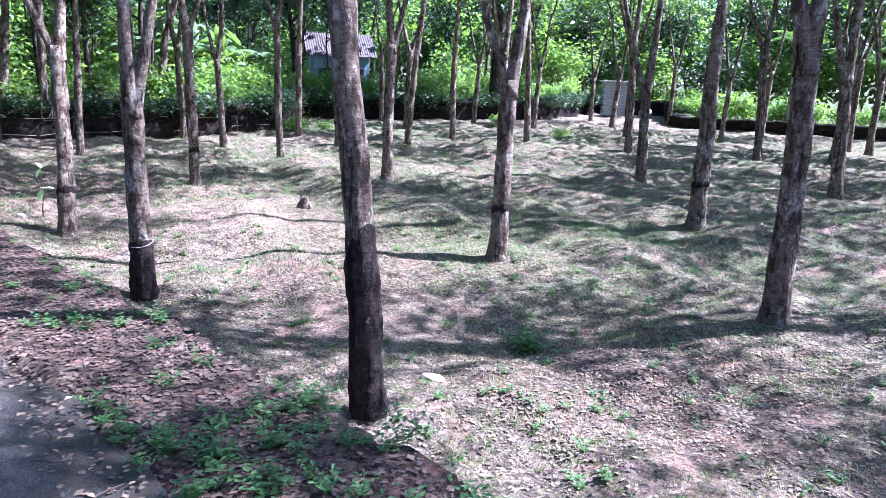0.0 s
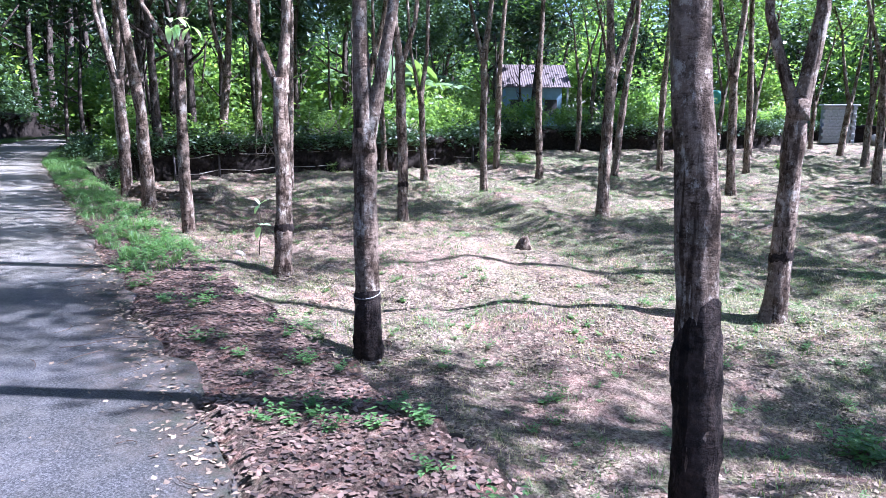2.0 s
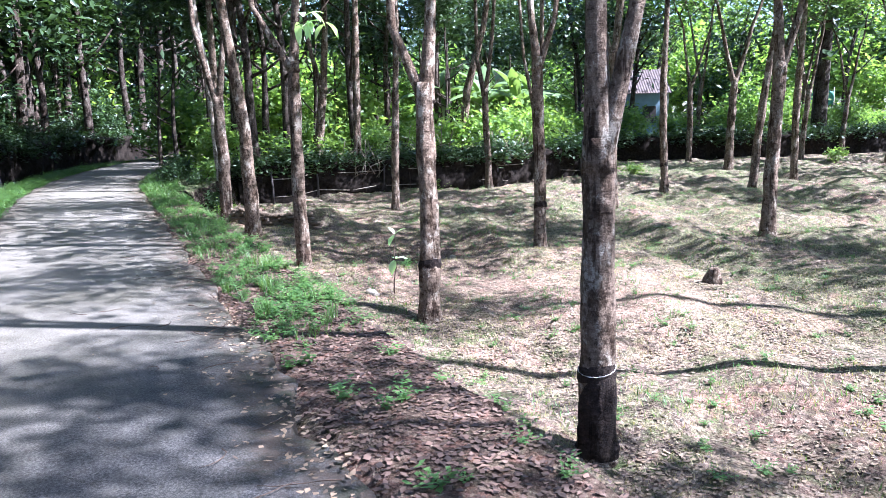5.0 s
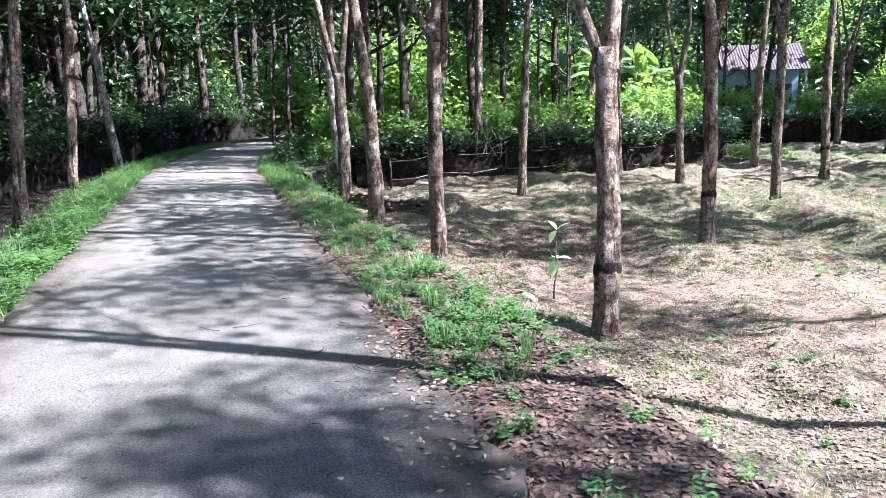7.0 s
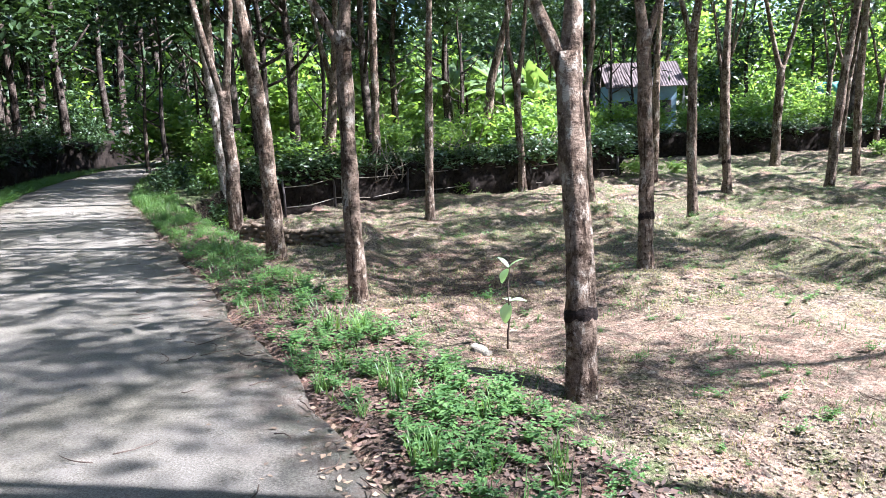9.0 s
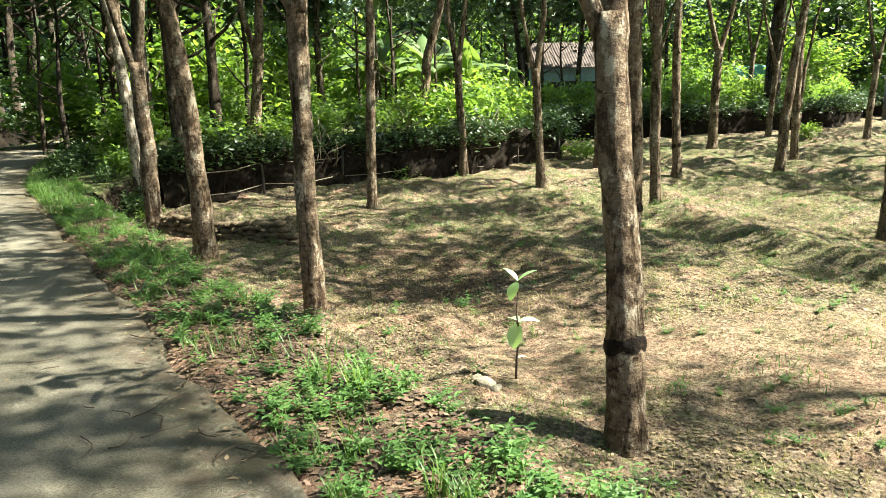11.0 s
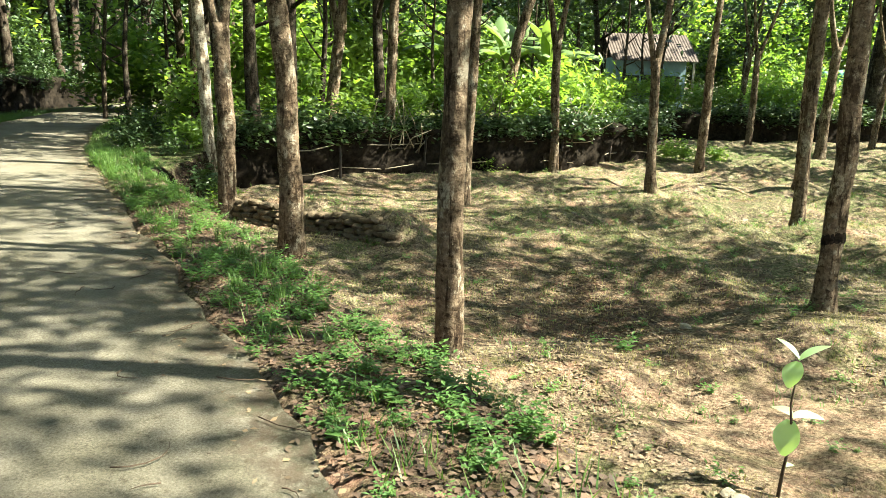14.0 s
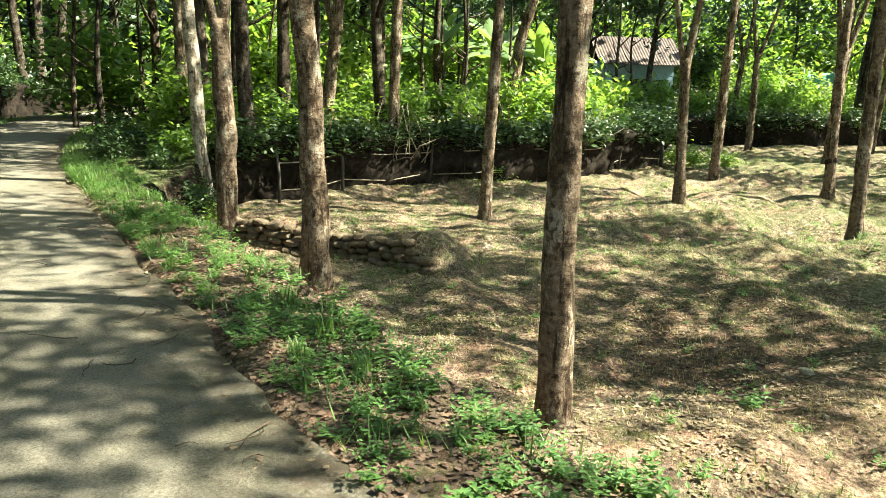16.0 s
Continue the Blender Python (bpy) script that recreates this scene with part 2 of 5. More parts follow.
def part(name, bm, material, parent=None, label="", smooth=False):
    me = bpy.data.meshes.new(name)
    bm.to_mesh(me)
    bm.free()
    me.polygons.foreach_set("use_smooth", [smooth] * len(me.polygons))
    me.materials.append(material)
    ob = new(name, me)
    if parent:
        ob.parent = parent
    if label:
        tagged(ob, label)
    return ob


def box_bm(sx, sy, sz, at=(0, 0, 0), bevel=0.0):
    bm = bmesh.new()
    bmesh.ops.create_cube(bm, size=1, matrix=Matrix.Translation(at) @ Matrix.Diagonal((sx, sy, sz, 1)))
    if bevel:
        bmesh.ops.bevel(bm, geom=bm.edges[:], offset=bevel, segments=1, affect="EDGES")
    return bm


def tube(points, radii, sides=10, rough=0.0, seed=0, verts=None, faces=None, cap=True):
    """A tube along points, its radius uneven by rough."""
    verts = [] if verts is None else verts
    faces = [] if faces is None else faces
    base = len(verts)
    n = len(points)
    for i, (p, r) in enumerate(zip(points, radii)):
        p = Vector(p)
        d = (Vector(points[min(i + 1, n - 1)]) - Vector(points[max(i - 1, 0)])).normalized()
        a = d.orthogonal().normalized() if abs(d.z) < 0.9 else Vector((1, 0, 0))
        a = (a - d * a.dot(d)).normalized()
        b = d.cross(a)
        for k in range(sides):
            w = 2 * math.pi * k / sides
            c, s = math.cos(w), math.sin(w)
            q = 1.0
            if rough:
                q += 1.35 * rough * (noise.noise((c * 1.3 + seed * 7.1, s * 1.3, p.z * 2.2)) + 0.6 * noise.noise((c * 3.1, s * 3.1 + seed * 3.3, p.z * 7.0)))
            verts.append(p + (a * c + b * s) * r * q)
    for i in range(n - 1):
        for k in range(sides):
            k2 = (k + 1) % sides
            faces.append((base + i * sides + k, base + i * sides + k2, base + (i + 1) * sides + k2, base + (i + 1) * sides + k))
    if cap:
        faces.append(tuple(base + k for k in reversed(range(sides))))
        faces.append(tuple(base + (n - 1) * sides + k for k in range(sides)))
    return verts, faces


def leaf_cloud(name, seed, clusters, per, size, cluster_r, length, width, material, droop=0.3, hollow=0.35):
    """Many folded leaves in uneven clusters, inside an ellipsoid of half sizes size."""
    g = np.random.default_rng(seed)
    d = g.normal(size=(clusters, 3))
    d /= np.linalg.norm(d, axis=1)[:, None]
    rad = hollow + (1 - hollow) * g.random(clusters) ** 0.6
    lump = 0.75 + 0.45 * np.sin(d[:, 0] * 3.1 + seed) * np.cos(d[:, 1] * 2.7 + seed * 2)
    c = d * (rad * lump)[:, None] * np.array(size)
    n = clusters * per
    at = np.repeat(c, per, axis=0) + g.normal(size=(n, 3)) * cluster_r * np.array((1, 1, 0.7))
    way = g.normal(size=(n, 3))
    way[:, 2] = way[:, 2] * 0.5 - droop
    way /= np.linalg.norm(way, axis=1)[:, None]
    side = np.cross(way, g.normal(size=(n, 3)) * 0.5 + np.array((0, 0, 1)))
    side /= np.linalg.norm(side, axis=1)[:, None]
    up = np.cross(side, way)
    ln = length * (0.6 + 0.8 * g.random(n))[:, None]
    wd = width * (0.6 + 0.8 * g.random(n))[:, None]
    v = np.stack([at, at + way * ln * 0.45 + side * wd * 0.5 + up * wd * 0.18, at + way * ln, at + way * ln * 0.45 - side * wd * 0.5 + up * wd * 0.18], axis=1).reshape(-1, 3)
    me = bpy.data.meshes.new(name)
    me.vertices.add(n * 4)
    me.vertices.foreach_set("co", v.ravel())
    i = np.arange(n) * 4
    tri = np.stack([i, i + 1, i + 2, i, i + 2, i + 3], axis=1).ravel()
    me.loops.add(n * 6)
    me.loops.foreach_set("vertex_index", tri)
    me.polygons.add(n * 2)
    me.polygons.foreach_set("loop_start", np.arange(n * 2) * 3)
    me.polygons.foreach_set("loop_total", np.full(n * 2, 3))
    me.update()
    me.materials.append(material)
    return me


# ---- the lie of the land ----
EU, EV = Vector((-0.871, 0.491)), Vector((0.491, 0.871))


def to_world(u, v):
    return u * EU.x + v * EV.x, u * EU.y + v * EV.y


def bend(u):
    return 0.0088 * np.maximum(0.0, u - 20.0) ** 2


GROVE = [to_world(-60, 1.62), to_world(-2, 1.72), to_world(5, 1.62), to_world(20, 1.5), (-18.5, 14.2), (-17.8, 15.8), (-17.0, 18.0), (-15.0, 21.7), (-13.4, 25.7),
         (-17.4, 35.2), (-13.8, 37.6), (-10.4, 39.4), (-5.8, 44.6), (-4.4, 53.0), (-3.6, 58.5), (2.2, 58.5), (2.8, 44.0), (12.7, 41.6), (60.0, 44.0), (70.0, -10.0)]


def inside_by(x, y):
    """Metres by which a place lies inside the sunken grove (outside: minus)."""
    pts = np.array(GROVE)
    best = np.full(x.shape, 1e9)
    odd = np.zeros(x.shape, bool)
    for (x0, y0), (x1, y1) in zip(pts, np.roll(pts, -1, axis=0)):
        dx, dy = x1 - x0, y1 - y0
        t = np.clip(((x - x0) * dx + (y - y0) * dy) / (dx * dx + dy * dy), 0, 1)
        best = np.minimum(best, np.hypot(x - x0 - t * dx, y - y0 - t * dy))
        cross = (y0 > y) != (y1 > y)
        odd ^= cross & (x < (x1 - x0) * (y - y0) / (y1 - y0 + 1e-12) + x0)
    return np.where(odd, best, -best)


def waves(x, y, k, seed):
    return (np.sin(x * k + seed) * np.cos(y * k * 1.13 + seed * 1.7) + 0.6 * np.sin(x * k * 1.9 - y * k * 1.6 + seed * 2.3) + 0.35 * np.sin(x * k * 3.7 + y * k * 3.1 + seed)) / 1.95


def smooth(a, lo, hi):
    t = np.clip((a - lo) / (hi - lo), 0, 1)
    return t * t * (3 - 2 * t)


def bump_at(x, y, cx, cy, r):
    return np.exp(-((x - cx) ** 2 + (y - cy) ** 2) / (r * r))


def land(x, y):
    """Height of the ground, and where it is verge, bank and left verge."""
    u = x * EU.x + y * EU.y
    v = x * EV.x + y * EV.y - bend(u)
    d = inside_by(x, y) + 0.07 * waves(x, y, 5.0, 1.0) + 0.05 * waves(x, y, 13.0, 4.0)
    inner = smooth(d, -0.02, 0.16)
    high = -0.006 * np.clip(u, 0, 15) - 0.05 + 0.045 * smooth(v, 0.5, 0.7) + 0.02 * waves(x, y, 2.4, 3.0) + 0.38 * smooth(v, 2.2, 3.6)
    high = high - 0.55 * smooth(x, -3.0, 2.0) * smooth(y, 24.0, 36.0) * smooth(v, 6.0, 9.0)
    low = -0.83 + 0.13 * waves(x, y, 1.15, 0.4) + 0.05 * waves(x, y, 2.7, 2.0) + 0.012 * waves(x, y, 9.0, 1.0)
    low = low - 0.22 * bump_at(x, y, 0.6, 5.9, 2.0) - 0.20 * bump_at(x, y, -9.9, 10.4, 1.6) + 0.12 * bump_at(x, y, -4.6, 9.3, 2.0)
    low = low + 0.10 * smooth(d, 1.2, 0.1)
    # planting mounds
    rows = np.sin(x * 2.05 + 0.7 * np.sin(y * 0.9) + 1.0) * np.sin(y * 1.75 + 0.8 * np.sin(x * 0.8))
    low = low + (0.13 * np.abs(rows) ** 0.7 * np.sign(rows) + 0.05 * waves(x, y, 5.2, 6.0)) * smooth(d, 0.8, 2.5) * smooth(x * 0.55 + y, 7.0, 10.5)
    t = np.clip((x + 16.3) / 4.1, 0, 1)
    off = y - (12.25 - 0.45 * t + 0.12 * np.sin(x * 2.1))
    low = low + 0.33 * smooth(off, -0.14, 0.04) * (1 - smooth(off, 0.35, 1.3)) * smooth(x, -16.8, -16.2) * (1 - smooth(x, -12.8, -12.0))
    z = high * (1 - inner) + low * inner
    ditch = smooth(-v, 3.0, 3.8) * (1 - inner)
    rise = smooth(-v, 5.0, 5.6) * (1 - inner)
    z = z - 0.35 * ditch + (1.45 + 0.15 * waves(x, y, 0.7, 5.0)) * rise
    on_road = smooth(v, -2.15, -2.0) * smooth(-v, -0.72, -0.58)
    z = z * (1 - on_road) + (-0.006 * np.clip(u, 0, 15) - 0.09) * on_road
    return z, u, v, d, inner, ditch, rise


def ground_z(x, y):
    return float(land(np.array([x]), np.array([y]))[0][0])


def spaced(lo, fine_lo, fine_hi, hi, step):
    mid = np.arange(fine_lo, fine_hi, step)
    def out(start, stop):
        vals, s, p = [], step, start
        while p < stop:
            s *= 1.025 if s < 0.42 else 1.0 if p < start + 34 else 1.16
            p += s
            vals.append(p)
        return np.array(vals)
    return np.concatenate([(-out(-fine_lo, -lo))[::-1], mid, out(mid[-1], hi)])


def make_ground():
    us, vs = spaced(-700, -5, 26, 900, 0.15), spaced(-700, -6, 21, 900, 0.135)
    U, V = np.meshgrid(us, vs, indexing="ij")
    V = V + bend(np.clip(U, None, 45.0)) * np.exp(-np.abs(V) / 18.0)
    x, y = U * EU.x + V * EV.x, U * EU.y + V * EV.y
    z, u, v, d, inner, ditch, rise = land(x.ravel(), y.ravel())
    nu, nv = U.shape
    idx = np.arange(nu * nv).reshape(nu, nv)
    quads = np.stack([idx[:-1, :-1], idx[:-1, 1:], idx[1:, 1:], idx[1:, :-1]], axis=-1).reshape(-1, 4)
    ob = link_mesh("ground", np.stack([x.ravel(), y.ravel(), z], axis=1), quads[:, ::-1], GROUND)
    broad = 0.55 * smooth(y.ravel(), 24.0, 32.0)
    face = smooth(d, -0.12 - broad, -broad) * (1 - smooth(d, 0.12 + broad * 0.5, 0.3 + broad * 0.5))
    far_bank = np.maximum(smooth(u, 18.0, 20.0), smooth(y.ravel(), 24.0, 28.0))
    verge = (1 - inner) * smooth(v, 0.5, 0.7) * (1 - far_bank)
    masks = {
        # painted shade on bank faces and ditch, and dark leaf mould under the wood
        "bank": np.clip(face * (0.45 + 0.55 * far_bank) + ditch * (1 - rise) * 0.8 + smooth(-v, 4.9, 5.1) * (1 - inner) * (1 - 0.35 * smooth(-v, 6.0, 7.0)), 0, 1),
        "litter": np.clip(verge * (0.85 - 0.3 * smooth(u, 8, 12)) + 0.8 * bump_at(x.ravel(), y.ravel(), 2.3, 4.6, 1.7) + 0.85 * bump_at(x.ravel(), y.ravel(), -9.4, 11.2, 2.2)
                          + 0.7 * bump_at(x.ravel(), y.ravel(), -1.6, 6.6, 1.3), 0, 1),
        "soil": np.clip(0.95 * bump_at(x.ravel(), y.ravel(), -4.8, 8.9, 1.6) + 0.8 * bump_at(x.ravel(), y.ravel(), -7.6, 9.0, 1.2) + 0.5 * bump_at(x.ravel(), y.ravel(), -0.6, 5.4, 1.3)
                        + 0.6 * bump_at(x.ravel(), y.ravel(), -3.6, 3.55, 0.35), 0, 1) * (1 - 0.3 * verge),
        "green": np.clip((1 - inner) * smooth(-v, 1.9, 2.2) * (1 - smooth(-v, 4.6, 5.0)) + (1 - inner) * far_bank * smooth(v, 0.5, 0.9) + inner * smooth(d, 3.0, 7.0) * 0.5 * smooth(waves(x.ravel(), y.ravel(), 1.3, 3.0) + 0.5 * waves(x.ravel(), y.ravel(), 4.1, 1.0), -0.35, 0.35) + 0.6 * bump_at(x.ravel(), y.ravel(), 0.5, 10.5, 2.6) + 0.9 * bump_at(x.ravel(), y.ravel(), -11.6, 30.0, 3.2), 0, 1),
    }
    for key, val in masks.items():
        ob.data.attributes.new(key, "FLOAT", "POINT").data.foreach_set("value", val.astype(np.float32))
    return tagged(ob, "leaf-strewn reddish plantation ground with dry grass and low mounds", "ground", kind="structure")


def make_road():
    us = np.concatenate([np.arange(-30, 30, 0.25), np.arange(30, 58, 0.6)])
    vs = np.concatenate([[-2.02], np.arange(-1.95, 0.66, 0.145), [0.66, 0.72]])
    U, V0 = np.meshgrid(us, vs, indexing="ij")
    edge = (V0 > 0.5) | (V0 < -1.8)
    wob = (0.05 * np.sin(U * 2.3) + 0.035 * np.sin(U * 5.9 + 1) + 0.02 * np.sin(U * 13.0)) * np.where(U < 7, 1.6, 0.8)
    V = V0 + np.where(edge, wob, 0) + bend(U)
    x, y = U * EU.x + V * EV.x, U * EU.y + V * EV.y
    z = -0.006 * np.clip(U, 0, 15) + 0.012 - 0.004 * (V0 + 0.65) ** 2 + 0.004 * waves(x, y, 3.0, 1.0)
    lip = (V0 > 0.70) | (V0 < -2.0)
    z = np.where(lip, z - 0.14, z)
    nu, nv = U.shape
    idx = np.arange(nu * nv).reshape(nu, nv)
    quads = np.stack([idx[:-1, :-1], idx[1:, :-1], idx[1:, 1:], idx[:-1, 1:]], axis=-1).reshape(-1, 4)
    ob = link_mesh("road", np.stack([x.ravel(), y.ravel(), z.ravel()], axis=1), quads, ROAD)
    ragged = waves(x, y, 4.2, 2.0) * 0.14
    side = np.maximum(smooth(V0 + 1.6 * ragged, 0.12, 0.62), smooth(-V0 + 1.6 * ragged, 1.35, 1.95)) * 0.85
    conc = smooth(U + 0.5 * waves(x, y, 2.0, 6.0) - 1.6 * V0, 4.5, 8.5)
    for key, val in (("edge", side), ("concrete", conc)):
        ob.data.attributes.new(key, "FLOAT", "POINT").data.foreach_set("value", val.ravel().astype(np.float32))
    return tagged(ob, "narrow worn asphalt and concrete village road", "road", kind="structure")


def verge_drop():
    """The steep rough earth edge of the verge above the grove; its colour paints a shadow line."""
    vs, fs, rings = [], [], []
    for i in range(560):
        u = -30 + i * 0.09
        base_v = 1.72 if u < -2 else 1.72 - 0.10 * min(1, (u + 2) / 7) - 0.12 * max(0.0, min(1, (u - 5) / 15))
        w1, w2 = noise.noise((u * 1.7, 0, 0)), noise.noise((u * 6.1, 3, 0))
        px0, py0 = to_world(u, base_v + 0.05 * w1 + 0.03 * w2)
        px1, py1 = to_world(u, base_v + 0.09 + 0.07 * w1 + 0.05 * w2)
        px2, py2 = to_world(u, base_v + 0.24 + 0.06 * w2)
        top = -0.006 * min(15, max(0, u)) - 0.135 + 0.04 * w2 + 0.03 * w1
        vs += [(px0, py0, top - 0.12), (px0, py0, top), (px1, py1, top - 0.015 + 0.02 * w2), (px2, py2, -1.15)]
    for i in range(559):
        for j in range(3):
            a = i * 4 + j
            fs.append((a, a + 1, a + 5, a + 4))
    ob = link_mesh("verge_drop", vs, fs, VERGE_EDGE)
    return tagged(ob, "steep earth edge of the road verge, shadow line in its dark colour", "wall", kind="structure")


def earth_bank(name, line, foot, top, lean, seed, label):
    """A steep rough face of earth along a line; foot and top give heights at a place."""
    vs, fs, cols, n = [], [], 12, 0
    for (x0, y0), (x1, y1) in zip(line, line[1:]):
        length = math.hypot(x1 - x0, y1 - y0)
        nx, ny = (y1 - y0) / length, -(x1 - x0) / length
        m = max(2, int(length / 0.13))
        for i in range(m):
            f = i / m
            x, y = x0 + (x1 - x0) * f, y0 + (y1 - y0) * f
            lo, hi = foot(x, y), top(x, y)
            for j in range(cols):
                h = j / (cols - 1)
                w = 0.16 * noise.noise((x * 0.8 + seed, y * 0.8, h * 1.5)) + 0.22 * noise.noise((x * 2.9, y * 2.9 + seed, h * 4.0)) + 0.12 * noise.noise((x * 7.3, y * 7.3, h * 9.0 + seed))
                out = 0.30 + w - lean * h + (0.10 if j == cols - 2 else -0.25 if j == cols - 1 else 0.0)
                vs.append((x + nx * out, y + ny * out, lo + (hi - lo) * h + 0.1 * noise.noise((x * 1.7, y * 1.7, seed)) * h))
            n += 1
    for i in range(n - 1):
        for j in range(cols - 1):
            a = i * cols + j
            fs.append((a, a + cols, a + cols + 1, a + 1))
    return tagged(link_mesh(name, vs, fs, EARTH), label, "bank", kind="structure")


# Far darker than laterite soil: the banks' deep shade is in this colour.
EARTH = plain_material("shaded_bank_earth", (0.018, 0.014, 0.011), 0.8, 0.97, 9, bumpy=1.0)
# Near-black so that the drop beside the verge shows as a line of shadow.
VERGE_EDGE = plain_material("shadowed_verge_edge", (0.035, 0.027, 0.02), 0.6, 0.95, 16, bumpy=0.9)
make_ground()
make_road()
verge_drop()
FAR_BANK = GROVE[4:19]
earth_bank("earth_bank", FAR_BANK, lambda x, y: -1.15, lambda x, y: -0.12 if x > 2.5 else 0.40, -0.12, 1.0, "rooty earth bank round the sunken grove, shade in its dark colour")
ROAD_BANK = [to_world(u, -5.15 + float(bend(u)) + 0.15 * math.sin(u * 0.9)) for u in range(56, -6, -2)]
earth_bank("roadside_bank", ROAD_BANK[::-1], lambda x, y: -0.75, lambda x, y: 1.05, -0.15, 5.0, "earth bank beside the road, shade in its dark colour")

# ---- crowns and leaf clumps, shared by the trees ----
CROWNS = [leaf_cloud("crown", 11 + k, 370, 6, (3.4, 3.4, 2.2), 0.26, 0.22, 0.095, LEAF, 0.3, 0.1) for k in range(5)]
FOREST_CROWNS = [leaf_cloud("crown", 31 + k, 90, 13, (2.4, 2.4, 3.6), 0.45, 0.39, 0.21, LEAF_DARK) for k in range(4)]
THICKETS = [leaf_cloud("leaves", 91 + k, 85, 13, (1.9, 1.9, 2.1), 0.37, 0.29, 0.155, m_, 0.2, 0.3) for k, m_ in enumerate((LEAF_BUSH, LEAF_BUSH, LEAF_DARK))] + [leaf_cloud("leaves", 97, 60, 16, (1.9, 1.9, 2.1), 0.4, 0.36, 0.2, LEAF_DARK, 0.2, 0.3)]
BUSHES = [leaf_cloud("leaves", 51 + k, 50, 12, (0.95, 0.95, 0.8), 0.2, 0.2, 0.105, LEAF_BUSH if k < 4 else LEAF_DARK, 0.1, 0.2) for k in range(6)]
TREE_COUNT = [0]


def rubber_tree(x, y, r, fork, one=None, two=None, panel=0.0, band=0.0, string=0.0, pale=False, label="", top=10.2, z=None, crown=0.0, shade_lobe=None):
    """A tapped rubber tree: fork is where its trunk parts, one and two are places on its limbs, all from its foot."""
    k = TREE_COUNT[0]
    TREE_COUNT[0] += 1
    g = random.Random(k)
    top = 7.2 if y > 26 else top
    crown = crown or (1.1 if y > 13 or x > 6 else 1.0)
    z = ground_z(x, y) if z is None else z
    root = new("rubber_tree")
    root.location = (x, y, z)
    tagged(root, label or "slender rubber tree with rough grey-brown bark", "tree", "rubber trees of the grove")
    fork = Vector(fork)
    verts, faces = [], []
    n = max(10, int(fork.z / 0.11))
    wob = [(g.uniform(0.5, 1.6), g.uniform(0, 6.3)) for _ in range(2)]
    line, rad = [], []
    for i in range(n + 1):
        f = i / n
        h = -0.25 + f * (fork.z + 0.25)
        q = max(0.0, h) / fork.z
        sway = 0.016 * math.sin(3.1 * q)
        line.append(Vector((fork.x * q + sway * math.sin(wob[0][0] * 4 * q + wob[0][1]), fork.y * q + sway * math.sin(wob[1][0] * 4 * q + wob[1][1]), h)))
        rad.append(r * (1.06 - 0.16 * q + 0.32 * math.exp(-max(0, h) / 0.16)))
    line[-1] = fork
    ends = []
    limbs = [Vector(p) for p in (one, two) if p] or [fork * 1.25]
    alone = len(limbs) == 1
    for j, p in enumerate(limbs):
        d = p - fork
        slim = 0.86 if d.xy.length < 0.25 else 0.62
        out = Vector((d.x, d.y, 0))
        end = p + Vector((out.x * 1.1 + g.uniform(-0.35, 0.35), out.y * 1.1 + g.uniform(-0.35, 0.35), max(0.6, top - p.z)))
        start = fork - Vector((0, 0, 0.22))
        knee = fork + Vector((d.x * 0.45, d.y * 0.45, d.z * 0.25))
        pts, rr, m = [], [], 18
        for i in range(m + 1):
            f = i / m
            if f < 0.5:
                w = f * 2
                a = start * (1 - w) ** 2 + knee * 2 * w * (1 - w) + p * w * w
                if alone:
                    a = fork + d * w
            else:
                w = (f - 0.5) * 2
                a = p + (end - p) * w + Vector((0.14 * math.sin(w * 5 + j), 0.14 * math.sin(w * 4 + k), 0)) * w
            pts.append(a)
            rr.append(rad[-1] * (1.0 - 0.55 * f) if alone else r * (slim * (1.0 - 0.6 * f) + 0.22 * math.exp(-f * 14)))
        if alone:
            line += pts[1:]
            rad += rr[1:]
        else:
            tube(pts, rr, 11, 0.1, k + 20 + j, verts, faces)
        ends.append(pts)
    tube(line, rad, 18, 0.15, k, verts, faces)
    stems = []
    for pts in ends:
        for s in range(3):
            b = pts[13 + s * 2]
            w = g.uniform(0, 6.3)
            e = b + Vector((math.cos(w) * 1.5, math.sin(w) * 1.5, g.uniform(0.9, 1.8)))
            mid_ = (b + e) / 2 + Vector((0, 0, -0.15))
            tube([b, mid_, e], [r * 0.22, r * 0.16, r * 0.06], 6, 0, 0, verts, faces)
            stems.append(e)
    link_mesh("trunk", verts, faces, BARK_PALE if pale else BARK, root)
    tip = sum((p[-1] for p in ends), Vector()) / len(ends)
    reuse("crown", CROWNS[k % len(CROWNS)], root, pose(tip.x, tip.y, tip.z + 0.6, 0, 0, g.uniform(0, 360)) @ Matrix.Diagonal((crown, crown, g.uniform(0.8, 1.1) * min(1.0, crown + 0.2), 1)))
    # extra limb and crown out of view, added only to shade the ground
    if shade_lobe:
        shade_lobe = Vector(shade_lobe)
        b = ends[0][12]
        lv, lf = tube([b, b.lerp(shade_lobe, 0.5) + Vector((0, 0, 0.3)), shade_lobe], [r * 0.5, r * 0.35, r * 0.12], 8, 0.1, k)
        link_mesh("limb", lv, lf, BARK, root)
        reuse("crown", CROWNS[(k + 1) % len(CROWNS)], root, pose(shade_lobe.x, shade_lobe.y, shade_lobe.z + 0.5, 0, 0, 40))

